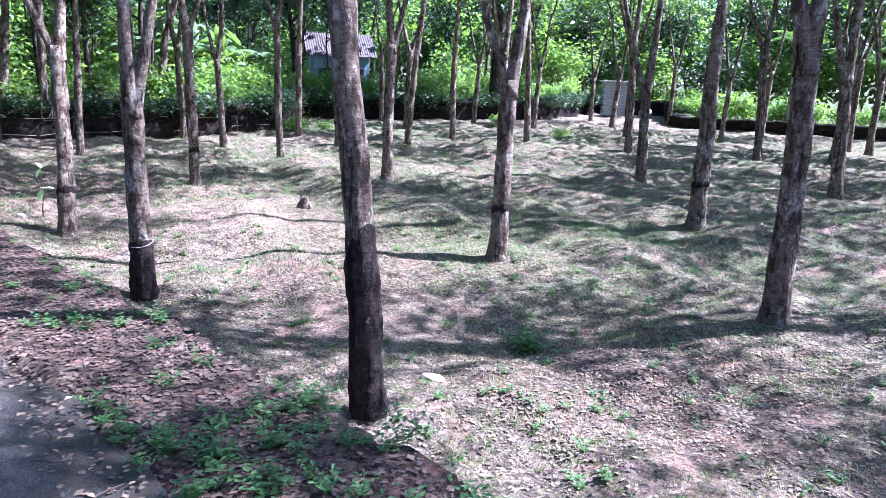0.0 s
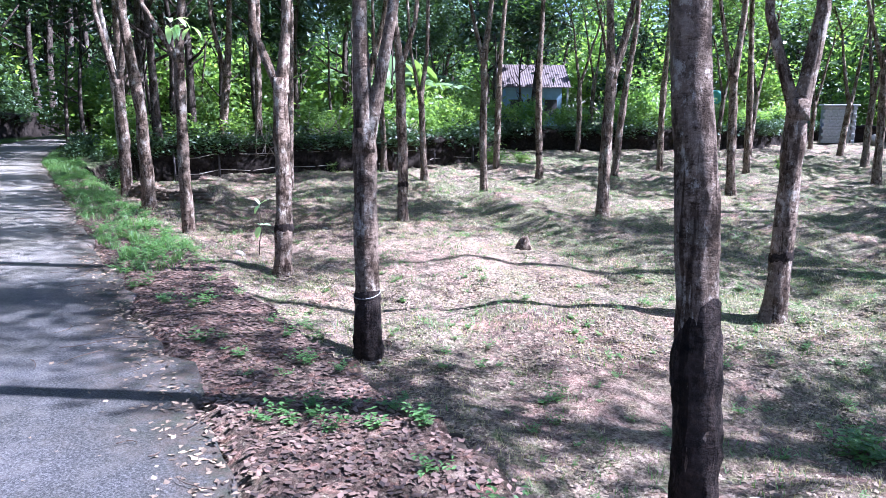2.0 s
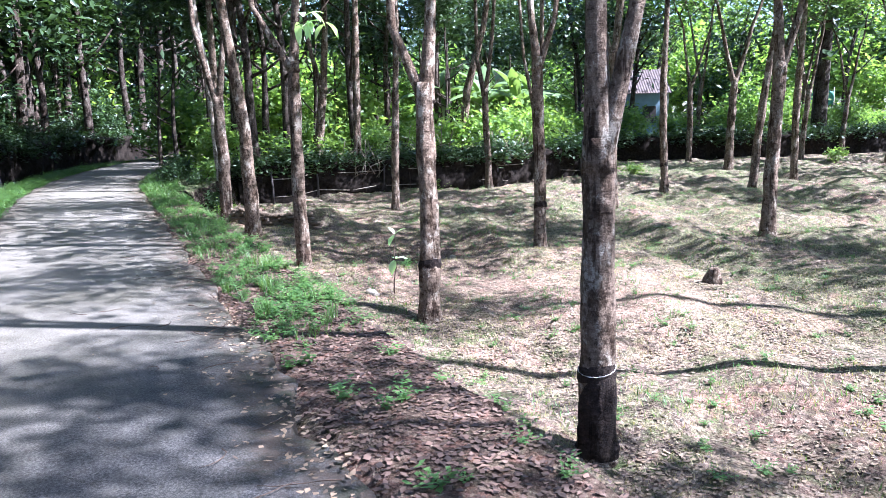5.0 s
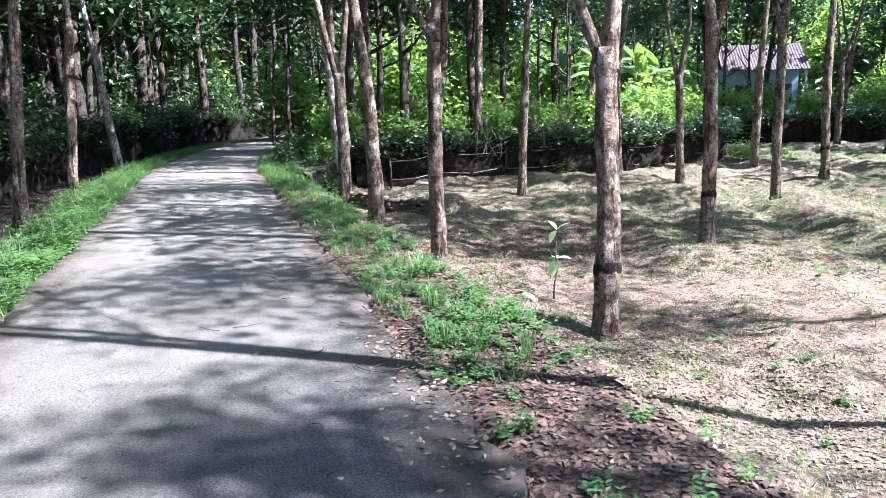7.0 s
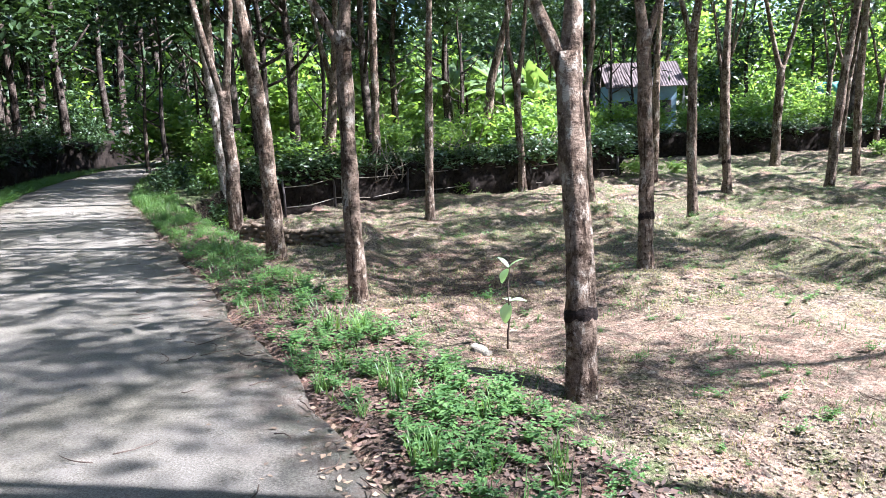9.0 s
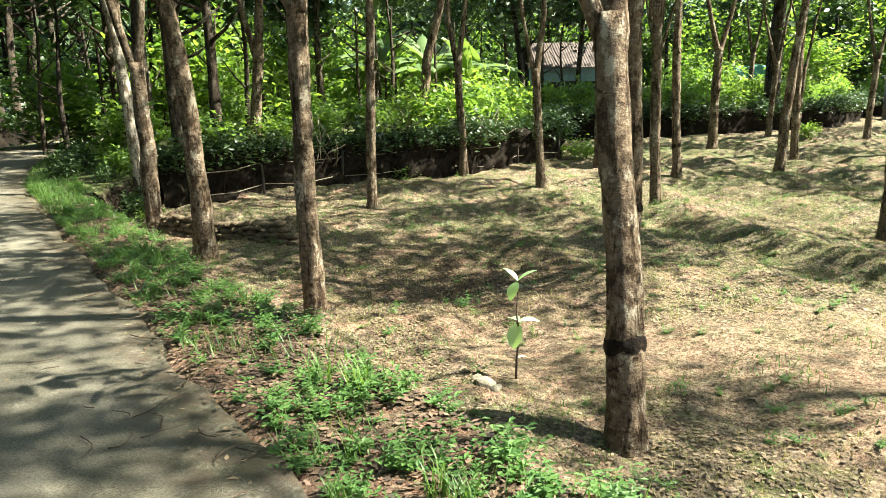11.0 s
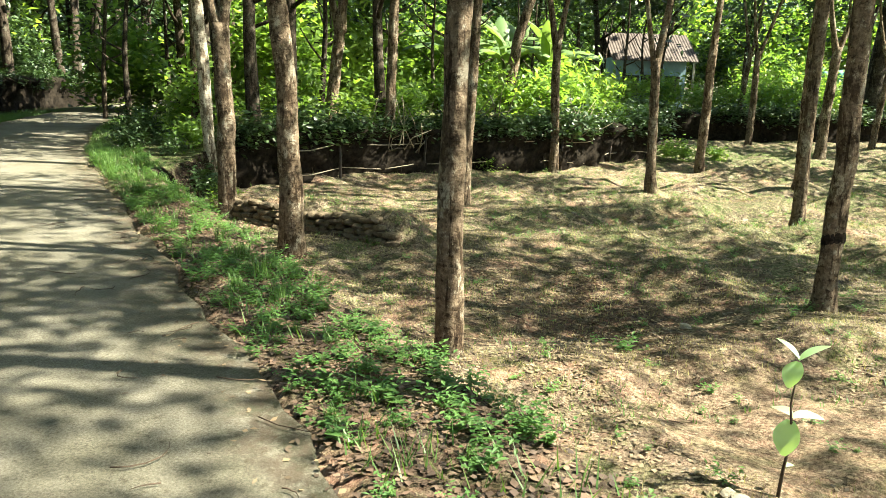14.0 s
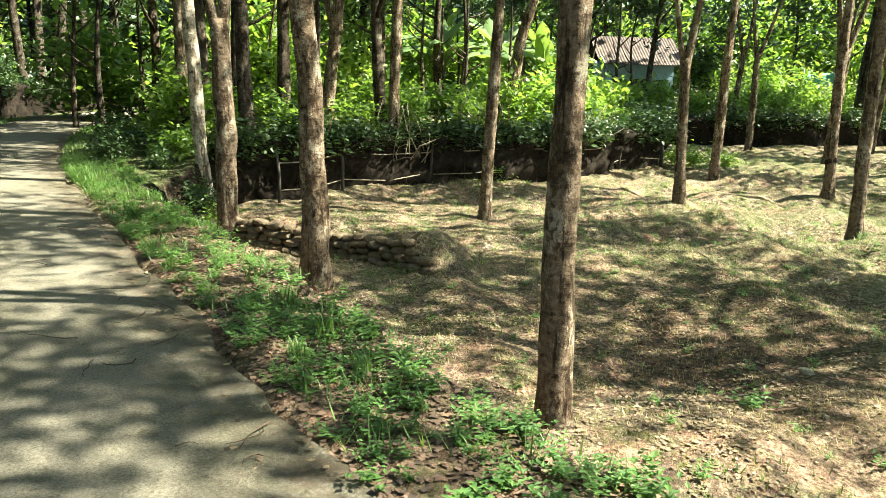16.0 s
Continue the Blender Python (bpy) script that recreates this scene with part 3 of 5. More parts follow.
    def shell(name, lo, hi, a0, a1, proud, material, text):
        vs, fs, m, w = [], [], max(3, int((hi - lo) / 0.05)), 20
        full = a1 - a0 > 6.2
        for i in range(m + 1):
            h = lo + (hi - lo) * i / m
            f = min(n - 1, max(0, int((h + 0.25) / (fork.z + 0.25) * n)))
            c = line[f].lerp(line[f + 1], 0.5)
            rr = rad[f] * proud
            for s in range(w + 1):
                t = a0 + (a1 - a0) * s / w
                dz = 0.09 * (s / w - 0.5) if not full else (0.03 if hi - lo < 0.2 else 0.16 * (h - lo) / (hi - lo)) * math.sin(t + 2.2)
                ca, sa, hz = math.cos(t), math.sin(t), h + dz
                rag = 1 + 1.35 * 0.15 * (noise.noise((ca * 1.3 + k * 7.1, sa * 1.3, hz * 2.2)) + 0.6 * noise.noise((ca * 3.1, sa * 3.1 + k * 3.3, hz * 7.0))) + 0.05 * noise.noise((ca * 4 + k, sa * 4, h * 14)) - (0.06 if i in (0, m) else 0)
                vs.append((c.x + math.cos(t) * rr * rag, c.y + math.sin(t) * rr * rag, h + dz))
        for i in range(m):
            for s in range(w):
                fs.append((i * (w + 1) + s, i * (w + 1) + s + 1, (i + 1) * (w + 1) + s + 1, (i + 1) * (w + 1) + s))
        ob = link_mesh(name, vs, fs, material, root, text)
        ob.data.update()
    if panel:
        shell("tapping_panel", 0.03, panel, 0, 6.2832, 1.06, BARK_PANEL, "dark tapped bark panel")
    if band:
        shell("bark_band", band - 0.055, band + 0.055, 0, 6.2832, 1.075, BARK_PANEL, "dark ring round the trunk")
    if string:
        ring = [(line[8].x + math.cos(a) * r * 1.16, line[8].y + math.sin(a) * r * 1.16, string + 0.03 * math.sin(a)) for a in np.linspace(0, 6.283, 17)]
        vs, fs = tube(ring, [0.003] * 17, 5)
        link_mesh("string", vs, fs, STRING, root, "pale string tied round the trunk")
    return root


# trees in the grove, row by row
# crown= resizes crowns out of view to place sun and shade below
rubber_tree(0.21, 3.12, 0.106, (-0.20, -0.06, 2.91), panel=1.32, label="rubber tree with a long dark tapping panel")
rubber_tree(-3.26, 5.01, 0.111, (-0.01, -0.01, 2.22), (-0.03, -0.02, 3.20), (0.22, 0.12, 3.21), band=0.62, string=0.66, panel=0.5, label="knotty rubber tree tied with a pale string", crown=0.6)
rubber_tree(-6.36, 7.21, 0.115, (-0.24, 0.36, 2.76), (-0.60, 0.22, 3.43), (-0.24, 0.50, 3.42), band=0.66, label="forked rubber tree with a dark ring of tapped bark")
rubber_tree(-10.01, 8.71, 0.100, (-0.00, -0.00, 3.28), (-0.45, -0.34, 4.03), (0.07, 0.06, 4.01))
rubber_tree(-13.36, 10.49, 0.140, (-0.02, -0.02, 2.10), (-0.25, -0.19, 4.59), crown=1.1)
rubber_tree(-16.06, 11.96, 0.138, (-0.01, -0.01, 3.00), (-0.37, -0.28, 4.66), (0.20, 0.15, 4.63), crown=1.15)
rubber_tree(-7.49, 12.04, 0.100, (-0.02, -0.02, 3.30), (-0.11, -0.09, 3.97), (0.21, 0.16, 3.96), band=0.75, shade_lobe=(3.2, -1.8, 9.2))
rubber_tree(-0.05, 8.52, 0.122, (0.06, 0.02, 2.52), (-0.30, -0.09, 3.42), (0.21, 0.06, 3.44), band=0.75, crown=0.68)
rubber_tree(2.78, 12.20, 0.133, (0.00, 0.00, 2.88), (0.04, 0.01, 3.80), band=0.75, crown=0.62)
rubber_tree(1.59, 18.44, 0.129, (-0.06, -0.02, 2.31), (-0.75, -0.23, 4.35), (0.09, 0.03, 4.38))
rubber_tree(-4.46, 15.61, 0.128, (0.07, 0.04, 3.28), (-0.02, -0.01, 4.61), (0.42, 0.22, 4.62), crown=1.2, shade_lobe=(3.2, -1.0, 9.4))
rubber_tree(-8.28, 17.22, 0.098, (-0.06, -0.03, 3.73), (-0.40, -0.21, 5.02), (0.12, 0.06, 5.02))
rubber_tree(-13.88, 15.78, 0.098, (0.07, 0.06, 2.75), (0.15, 0.12, 4.87))
rubber_tree(-11.27, 19.02, 0.099, (-0.11, -0.07, 2.65), (-0.36, -0.22, 3.86), (0.06, 0.04, 3.87), crown=1.1)
rubber_tree(-17.14, 17.95, 0.112, (0.09, 0.06, 4.08))
rubber_tree(-14.43, 21.37, 0.107, (-0.08, -0.05, 3.25), (-0.28, -0.17, 4.19), (0.08, 0.05, 4.20), crown=0.85)
rubber_tree(-8.80, 22.25, 0.108, (-0.09, -0.07, 3.29), (-0.05, -0.04, 4.66), band=0.75, crown=1.15)
rubber_tree(-11.50, 24.48, 0.121, (0.03, 0.02, 2.84), (0.08, 0.05, 4.28), crown=1.1)
rubber_tree(-9.04, 30.06, 0.151, (0.08, 0.06, 3.41), (-0.37, -0.29, 5.43), (0.57, 0.45, 5.39), crown=0.85)
rubber_tree(3.42, 6.67, 0.124, (-0.03, -0.01, 2.81), (-0.19, -0.06, 3.29), (0.01, 0.00, 3.29), crown=0.7)
rubber_tree(6.15, 17.95, 0.144, (-0.16, -0.05, 2.83), (-0.65, -0.20, 4.43), (-0.10, -0.03, 4.45))
rubber_tree(-2.46, 20.24, 0.113, (-0.15, -0.08, 3.25), (-0.58, -0.30, 5.12), (0.01, 0.01, 5.13))
rubber_tree(-6.47, 22.80, 0.114, (0.19, 0.06, 2.53), (0.47, 0.14, 4.92))
rubber_tree(5.17, 25.73, 0.131, (-0.20, -0.06, 3.81), (-0.82, -0.25, 5.21), (-0.03, -0.01, 5.24))
rubber_tree(0.86, 26.15, 0.124, (-0.14, -0.07, 3.82), (-0.79, -0.42, 5.68), (-0.02, -0.01, 5.69))
rubber_tree(-3.24, 28.16, 0.123, (-0.08, -0.04, 2.99), (-0.25, -0.13, 6.14))
rubber_tree(-6.37, 28.14, 0.119, (0.00, 0.00, 3.57), (0.08, 0.06, 5.33))
rubber_tree(-14.06, 4.49, 0.085, (0.18, 0.17, 2.35), (0.24, 0.23, 3.22))
rubber_tree(-18.90, 7.00, 0.097, (0.24, 0.22, 3.07), (0.24, 0.22, 3.94))
rubber_tree(-25.56, 10.89, 0.118, (-0.23, -0.22, 3.21), (-0.39, -0.36, 4.51), pale=True, label="leaning pale-barked tree beside the road verge")

# added tree outside the view; its crown shades the verge and nearby ground
rubber_tree(6.7, 8.0, 0.12, (0.05, 0.0, 2.9), (-0.3, -0.1, 4.3), (0.35, 0.1, 4.4), crown=1.0)
# trees further back in the plantation, and unseen ones beside and behind the walker; crowns sized for shade
FILL = random.Random(5)
for row in range(6):
    for col in range(9):
        px, py = 8.5 + col * 3.6 - row * 1.9 + FILL.uniform(-0.5, 0.5), 4.5 + row * 6.3 - col * 1.5 + FILL.uniform(-0.5, 0.5)
        if px < 7.0 or py > 44 or py - 0.2 * px < -6:
            continue
        lean = (FILL.uniform(-0.15, 0.2), FILL.uniform(-0.1, 0.1))
        rubber_tree(px, py, FILL.uniform(0.1, 0.14), (lean[0], lean[1], FILL.uniform(2.4, 3.4)), (lean[0] - 0.4, lean[1] - 0.1, 4.4), (lean[0] + 0.35, lean[1] + 0.1, 4.5), crown=1.4 if py > 17 else 0.75 if py < 7 else 1.0)
for px, py in ((9.2, 31.9), (0.4, 33.0), (-4.2, 35.2), (-7.8, 37.2), (4.5, 34.2), (-0.8, 40.5), (-11.8, 34.0), (-6.9, 42.6), (6.8, 40.0), (-13.2, 39.5), (-2.6, 47.0), (-9.5, 46.5), (11.5, 38.5), (2.2, 46.0)):
    rubber_tree(px, py, FILL.uniform(0.11, 0.15), (FILL.uniform(-0.1, 0.3), 0.05, FILL.uniform(2.4, 3.6)), (-0.3, 0.0, 5.0), (0.5, 0.15, 5.2), crown=1.35)


# ---- the wood round the grove ----
def forest_trunk(k):
    g = random.Random(k)
    vs, fs = [], []
    pts = [Vector((0.25 * math.sin(i * 0.5 + k) * i / 12, 0.25 * math.cos(i * 0.4 + k) * i / 12, -0.4 + i * 0.75)) for i in range(13)]
    tube(pts, [0.16 * (1.25 if i == 0 else 1.0) * (1 - 0.055 * i) for i in range(13)], 9, 0.12, k, vs, fs)
    for j in range(5):
        b = pts[4 + j]
        w = g.uniform(0, 6.3)
        e = b + Vector((math.cos(w) * 1.3, math.sin(w) * 1.3, g.uniform(0.5, 1.6)))
        tube([b, (b + e) / 2 + Vector((0, 0, -0.1)), e], [0.06, 0.045, 0.02], 6, 0, 0, vs, fs)
    me = bpy.data.meshes.new("trunk")
    me.from_pydata([tuple(v) for v in vs], [], fs)
    me.polygons.foreach_set("use_smooth", [True] * len(me.polygons))
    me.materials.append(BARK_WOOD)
    return me


FOREST_TRUNKS = [forest_trunk(200 + k) for k in range(4)]


def forest_tree(x, y, size=1.0, low=5.2, label="leafy roadside wood tree with a dark trunk"):
    g = random.Random(int(x * 131 + y * 17))
    root = new("forest_tree")
    root.location = (x, y, ground_z(x, y))
    tagged(root, label, "tree", "trees of the surrounding wood")
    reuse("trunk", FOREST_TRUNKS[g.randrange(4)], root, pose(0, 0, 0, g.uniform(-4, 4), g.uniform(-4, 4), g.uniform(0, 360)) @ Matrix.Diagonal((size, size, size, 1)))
    reuse("crown", FOREST_CROWNS[g.randrange(4)], root, pose(0, 0, low * size + 1.4, 0, 0, g.uniform(0, 360)) @ Matrix.Diagonal((size, size, size * g.uniform(0.85, 1.15), 1)))
    return root


WOOD = random.Random(9)
# wood on the bank beyond the grove
for k in range(13):
    a = WOOD.uniform(0, 1)
    px, py = -20.5 - WOOD.uniform(0, 26), 17 + a * 42
    if -32 < px < -19 and 30 < py < 52 and WOOD.random() < 0.85:
        continue
    u_, v_ = px * EU.x + py * EU.y, px * EV.x + py * EV.y
    if abs(v_ - float(bend(u_)) + 0.65) < 2.6:
        continue
    forest_tree(px, py, WOOD.uniform(0.8, 1.25), WOOD.uniform(4.6, 6.2))
for k in range(28):
    forest_tree(-24 + k * 2.2 + WOOD.uniform(-1, 1), 58 + WOOD.uniform(0, 18) + (3 if k < 8 else -4 if k > 15 else 0), WOOD.uniform(0.9, 1.4), WOOD.uniform(3.6, 6.0))
# wood along the road's other side and where the road bends
for k in range(50):
    u_, v_ = WOOD.uniform(8, 62), -WOOD.uniform(5.2, 22)
    px, py = to_world(u_, v_ + float(bend(u_)))
    forest_tree(px, py, WOOD.uniform(0.85, 1.3), WOOD.uniform(4.0, 6.0))
for k in range(16):
    u_ = 12 + k * 2.0 + WOOD.uniform(-0.6, 0.6)
    px, py = to_world(u_, -WOOD.uniform(5.6, 8.0) + float(bend(u_)))
    forest_tree(px, py, WOOD.uniform(0.8, 1.15), WOOD.uniform(4.4, 5.6))
for k in range(8):
    u_, v_ = WOOD.uniform(-20, 8), -WOOD.uniform(4.5, 18)
    px, py = to_world(u_, v_)
    forest_tree(px, py, WOOD.uniform(0.9, 1.2), WOOD.uniform(4.6, 6.0))
for k in range(22):
    u_, v_ = WOOD.uniform(34, 80), WOOD.uniform(3.4, 26)
    px, py = to_world(u_, v_ + float(bend(min(u_, 60))))
    forest_tree(px, py, WOOD.uniform(0.9, 1.35), WOOD.uniform(3.8, 5.8))
# tall trees added so that their high crowns shade the wood beside the road
for k in range(30):
    u_ = 3 + k * 1.95 + WOOD.uniform(-0.7, 0.7)
    px, py = to_world(u_, -WOOD.uniform(5.3, 10.5) + float(bend(u_)))
    forest_tree(px, py, WOOD.uniform(1.35, 1.6), WOOD.uniform(5.8, 6.8))
for k in range(34):
    u_ = WOOD.uniform(16, 62)
    px, py = to_world(u_, -WOOD.uniform(6.5, 20) + float(bend(u_)))
    forest_tree(px, py, WOOD.uniform(0.95, 1.25), WOOD.uniform(7.0, 8.2))
# wood closing the view beyond the bend
for k in range(22):
    u_, v_ = WOOD.uniform(58, 88), WOOD.uniform(-26, 30)
    px, py = to_world(u_, v_ + 10.0)
    forest_tree(px, py, WOOD.uniform(1.0, 1.5), WOOD.uniform(3.4, 5.4))
# dark trees inside the bend of the road
for u_, v_ in ((23.5, 3.9), (25.6, 5.2), (27.2, 3.7), (29.8, 4.8), (32.0, 3.6), (35.0, 4.4), (38.5, 3.8), (25.0, 7.4)):
    px, py = to_world(u_, v_ + float(bend(u_)))
    forest_tree(px, py, WOOD.uniform(0.8, 1.05), WOOD.uniform(7.6, 8.6))
# slim trees on the bank, and the thick old tree behind the grove
SLIM = random.Random(17)
for k in range(30):
    px, py = -19.5 - SLIM.uniform(0, 11), 17.5 + k * 0.9 + SLIM.uniform(-0.5, 0.5)
    if py > 27:
        px += 3.0
    forest_tree(px - max(0.0, 20 - py) * 0.5, py, SLIM.uniform(0.45, 0.62), SLIM.uniform(9.0, 10.5), "slim dark-stemmed tree on the overgrown bank")
forest_tree(-8.2, 43.8, 2.4, 4.6, "thick old tree with a dark creeper-covered trunk")
# trees leaning over the bank
rubber_tree(-16.9, 23.3, 0.16, (0.25, 0.2, 2.2), (0.75, 0.55, 4.4), label="dark leaning tree on the earth bank")
rubber_tree(-19.2, 18.3, 0.15, (0.2, 0.15, 2.4), (0.35, 0.25, 4.4), (-0.2, -0.1, 4.2), label="reddish twin-stemmed tree on the earth bank")
rubber_tree(-20.2, 15.0, 0.12, (0.05, 0.03, 3.4), (0.1, 0.0, 5.0), label="slim tree beside the bend of the bank")
rubber_tree(-17.9, 13.3, 0.11, (-0.1, -0.1, 3.0), (-0.25, -0.25, 4.6), pale=True, label="thin pale tree at the corner of the bank")


def shrub(x, y, size, tall=1.0, mesh=None):
    g = random.Random(int(x * 977 + y * 331))
    root = new("shrub")
    root.location = (x, y, ground_z(x, y))
    tagged(root, "bright green leafy shrub growing on the bank", "shrub", "undergrowth shrubs")
    reuse("leaves", mesh or BUSHES[g.randrange(4)], root, pose(0, 0, 0.62 * size * tall, 0, 0, g.uniform(0, 360)) @ Matrix.Diagonal((size, size, size * tall, 1)))
    if STEMS:
        reuse("stem", STEMS, root, pose(0, 0, 0, 0, 0, g.uniform(0, 360)) @ Matrix.Diagonal((size, size, size * tall, 1)))
    return root


vs, fs = tube([(0, 0, -0.15), (0.03, 0.02, 0.3), (-0.05, 0.04, 0.6), (0.04, -0.02, 0.95)], [0.03, 0.024, 0.018, 0.008], 6, 0.1, 3)
stem_ob = link_mesh("stem", vs, fs, TWIG)
STEMS = stem_ob.data
bpy.data.objects.remove(stem_ob)

BUSH = random.Random(21)
edge = [(-19.0, 14.6), (-18.4, 16.2), (-17.7, 18.4), (-15.7, 22.2), (-14.2, 26.2), (-18.2, 35.6), (-14.2, 38.3), (-10.9, 40.2), (-6.6, 45.2), (-5.2, 53.4), (-4.2, 59.6), (3.2, 59.6), (3.6, 44.9), (13.0, 42.6), (44.0, 45.0)]
for (x0, y0), (x1, y1) in zip(edge, edge[1:]):
    length = math.hypot(x1 - x0, y1 - y0)
    for i in range(int(length / 1.05)):
        f = (i + BUSH.random()) / (length / 1.05)
        nx, ny = -(y1 - y0) / length, (x1 - x0) / length
        for back in range(2 if length < 13 else 1):
            off = 0.15 + back * 1.4 + BUSH.uniform(0, 1.2)
            shrub(x0 + (x1 - x0) * f + nx * off, y0 + (y1 - y0) * f + ny * off, BUSH.uniform(0.55, 1.15), BUSH.uniform(0.8, 1.35))
for k in range(30):
    shrub(-21 - BUSH.uniform(0, 16), 20 + BUSH.uniform(0, 30), BUSH.uniform(0.8, 1.7), BUSH.uniform(0.9, 1.5))
# low growth at the road bend and along the other bank
for k in range(16):
    u_ = 20.5 + k * 0.62
    px, py = to_world(u_, 1.35 + BUSH.uniform(0, 1.4) + float(bend(u_)))
    shrub(px, py, BUSH.uniform(0.3, 0.65), 0.9, BUSHES[4 + k % 2] if k % 4 else None)
for k in range(34):
    u_ = BUSH.uniform(12, 50)
    px, py = to_world(u_, -BUSH.uniform(4.9, 8.5) + float(bend(u_)))
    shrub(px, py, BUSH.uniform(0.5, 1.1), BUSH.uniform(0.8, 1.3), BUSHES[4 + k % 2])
for k in range(16):
    u_ = 36 + BUSH.uniform(0, 24)
    px, py = to_world(u_, BUSH.uniform(1.6, 5.0) + float(bend(u_)))
    shrub(px, py, BUSH.uniform(0.8, 1.6), 1.2)
for px, py, s in ((-12.3, 26.0, 0.6), (-11.6, 26.9, 0.5), (-13.0, 26.9, 0.65), (-15.6, 20.0, 0.35), (-2.2, 30.5, 0.5), (-6.2, 36.0, 0.6)):
    shrub(px, py, s, 0.8)


# dark growth hanging over the bank faces
def creeper(x, y, nx, ny, size, k):
    """A bush rooted on the bank's edge, its leaves hanging out over the face."""
    root = new("creeper")
    root.location = (x, y, ground_z(x, y))
    tagged(root, "dark leafy creeper hanging over the earth bank", "creeper", "growth hanging over the banks")
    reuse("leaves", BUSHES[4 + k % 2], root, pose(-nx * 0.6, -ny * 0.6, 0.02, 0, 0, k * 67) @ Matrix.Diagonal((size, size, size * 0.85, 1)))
    reuse("stem", STEMS, root, pose(0, 0, 0, 50 * ny, -50 * nx, 0) @ Matrix.Diagonal((size, size, size * 0.7, 1)))
    return root


def hang_along(line, step, seed):
    g = random.Random(seed)
    for (x0, y0), (x1, y1) in zip(line, line[1:]):
        length = math.hypot(x1 - x0, y1 - y0)
        nx, ny = -(y1 - y0) / length, (x1 - x0) / length
        for i in range(max(1, int(length / step))):
            f = min(1.0, (i + g.random()) * step / length)
            off = g.uniform(0.25, 0.5)
            creeper(x0 + (x1 - x0) * f + nx * off, y0 + (y1 - y0) * f + ny * off, nx, ny, g.uniform(0.3, 1.0), g.randrange(40))


hang_along(FAR_BANK[:11], 0.42, 4)
hang_along(ROAD_BANK[::-1][4:], 0.62, 6)


# taller thickets behind the banks
def thicket(x, y, size, kind=0, lift=1.5):
    g = random.Random(int(x * 571 + y * 231))
    root = new("thicket")
    root.location = (x, y, ground_z(x, y))
    tagged(root, "dense tall leafy thicket at the edge of the wood", "bush", "tall thickets")
    reuse("leaves", THICKETS[kind], root, pose(0, 0, lift * size, 0, 0, g.uniform(0, 360)) @ Matrix.Diagonal((size, size, size * g.uniform(0.8, 1.3), 1)))
    reuse("stem", STEMS, root, Matrix.Diagonal((size * 1.8, size * 1.8, size * 2.0, 1)))
    return root


for k in range(30):
    px, py = -21.5 - BUSH.uniform(0, 16), 21 + BUSH.uniform(0, 34)
    if -24 < px and 28 < py < 50:
        continue
    thicket(px, py, BUSH.uniform(0.8, 1.5), k % 2)
for k in range(26):
    thicket(-26 + k * 2.75 + BUSH.uniform(-1, 1), 52 + BUSH.uniform(2, 14) + (6 if k < 10 else 0), BUSH.uniform(1.0, 1.8), k % 3, 1.8)
for k in range(22):
    u_ = BUSH.uniform(20, 60)
    px, py = to_world(u_, -BUSH.uniform(6.5, 20) + float(bend(u_)))
    thicket(px, py, BUSH.uniform(0.7, 1.3), 2, BUSH.uniform(1.1, 1.8))
for k in range(14):
    u_ = BUSH.uniform(36, 70)
    px, py = to_world(u_, BUSH.uniform(3.0, 12) + float(bend(min(u_, 58))))
    thicket(px, py, BUSH.uniform(0.9, 1.6), k % 3, 1.6)
for k in range(18):
    u_, v_ = 52 + BUSH.uniform(0, 16), -22 + k * 2.8
    px, py = to_world(u_, v_ + (16 if v_ > -4 else 4))
    thicket(px, py, BUSH.uniform(1.1, 1.8), (0, 2, 2)[k % 3], BUSH.uniform(1.4, 2.4))
for px, py, s_ in ((-18.3, 38.5, 0.5), (-16.8, 41.0, 0.5), (-15.8, 43.6, 0.5), (-14.0, 46.5, 0.6), (-19.8, 40.6, 0.55), (-22.3, 40.0, 0.8), (-13.0, 49.0, 1.1), (-11.0, 52.0, 1.1)):
    thicket(px, py, s_, 0, 0.75)
for k in range(12):
    thicket(24 + k * 3.0, 42 + BUSH.uniform(0, 12), BUSH.uniform(1.2, 1.8), k % 3, 1.8)


# far ring: shade-dark leaves past the road bend, bright ones where sunlit
for k in range(62):
    way = radians(-50 + k * 2.2)
    for far, lift in ((68, 1.8), (76, 3.6)):
        reach = far + BUSH.uniform(-3, 3)
        thicket(-6 - math.sin(way) * reach, 3 + math.cos(way) * reach, BUSH.uniform(1.9, 2.5), 3 if k > 38 else k % 2, lift)
for px, py, s_ in ((-19.6, 38.0, 0.5), (-20.8, 39.6, 0.55), (-22.6, 41.5, 0.7)):
    thicket(px, py, s_, 0, 1.5)


# ---- banana plants ----
def banana_leaf_mesh(k):
    g = random.Random(k)
    vs, fs, n = [], [], 12
    for i in range(n + 1):
        f = i / n
        out, up = 2.1 * f, 1.5 * f - 1.75 * f * f
        half = 0.30 * math.sin(math.pi * min(1, f * 0.93 + 0.07)) ** 0.6
        for s in (-1, 0, 1):
            vs.append((out, s * half * (1 + 0.12 * g.uniform(-1, 1)), up - abs(s) * 0.10 + (0.02 if s == 0 else 0)))
    for i in range(n):
        for s in range(2):
            fs.append((i * 3 + s, i * 3 + s + 1, i * 3 + s + 4, i * 3 + s + 3))
    return vs, fs


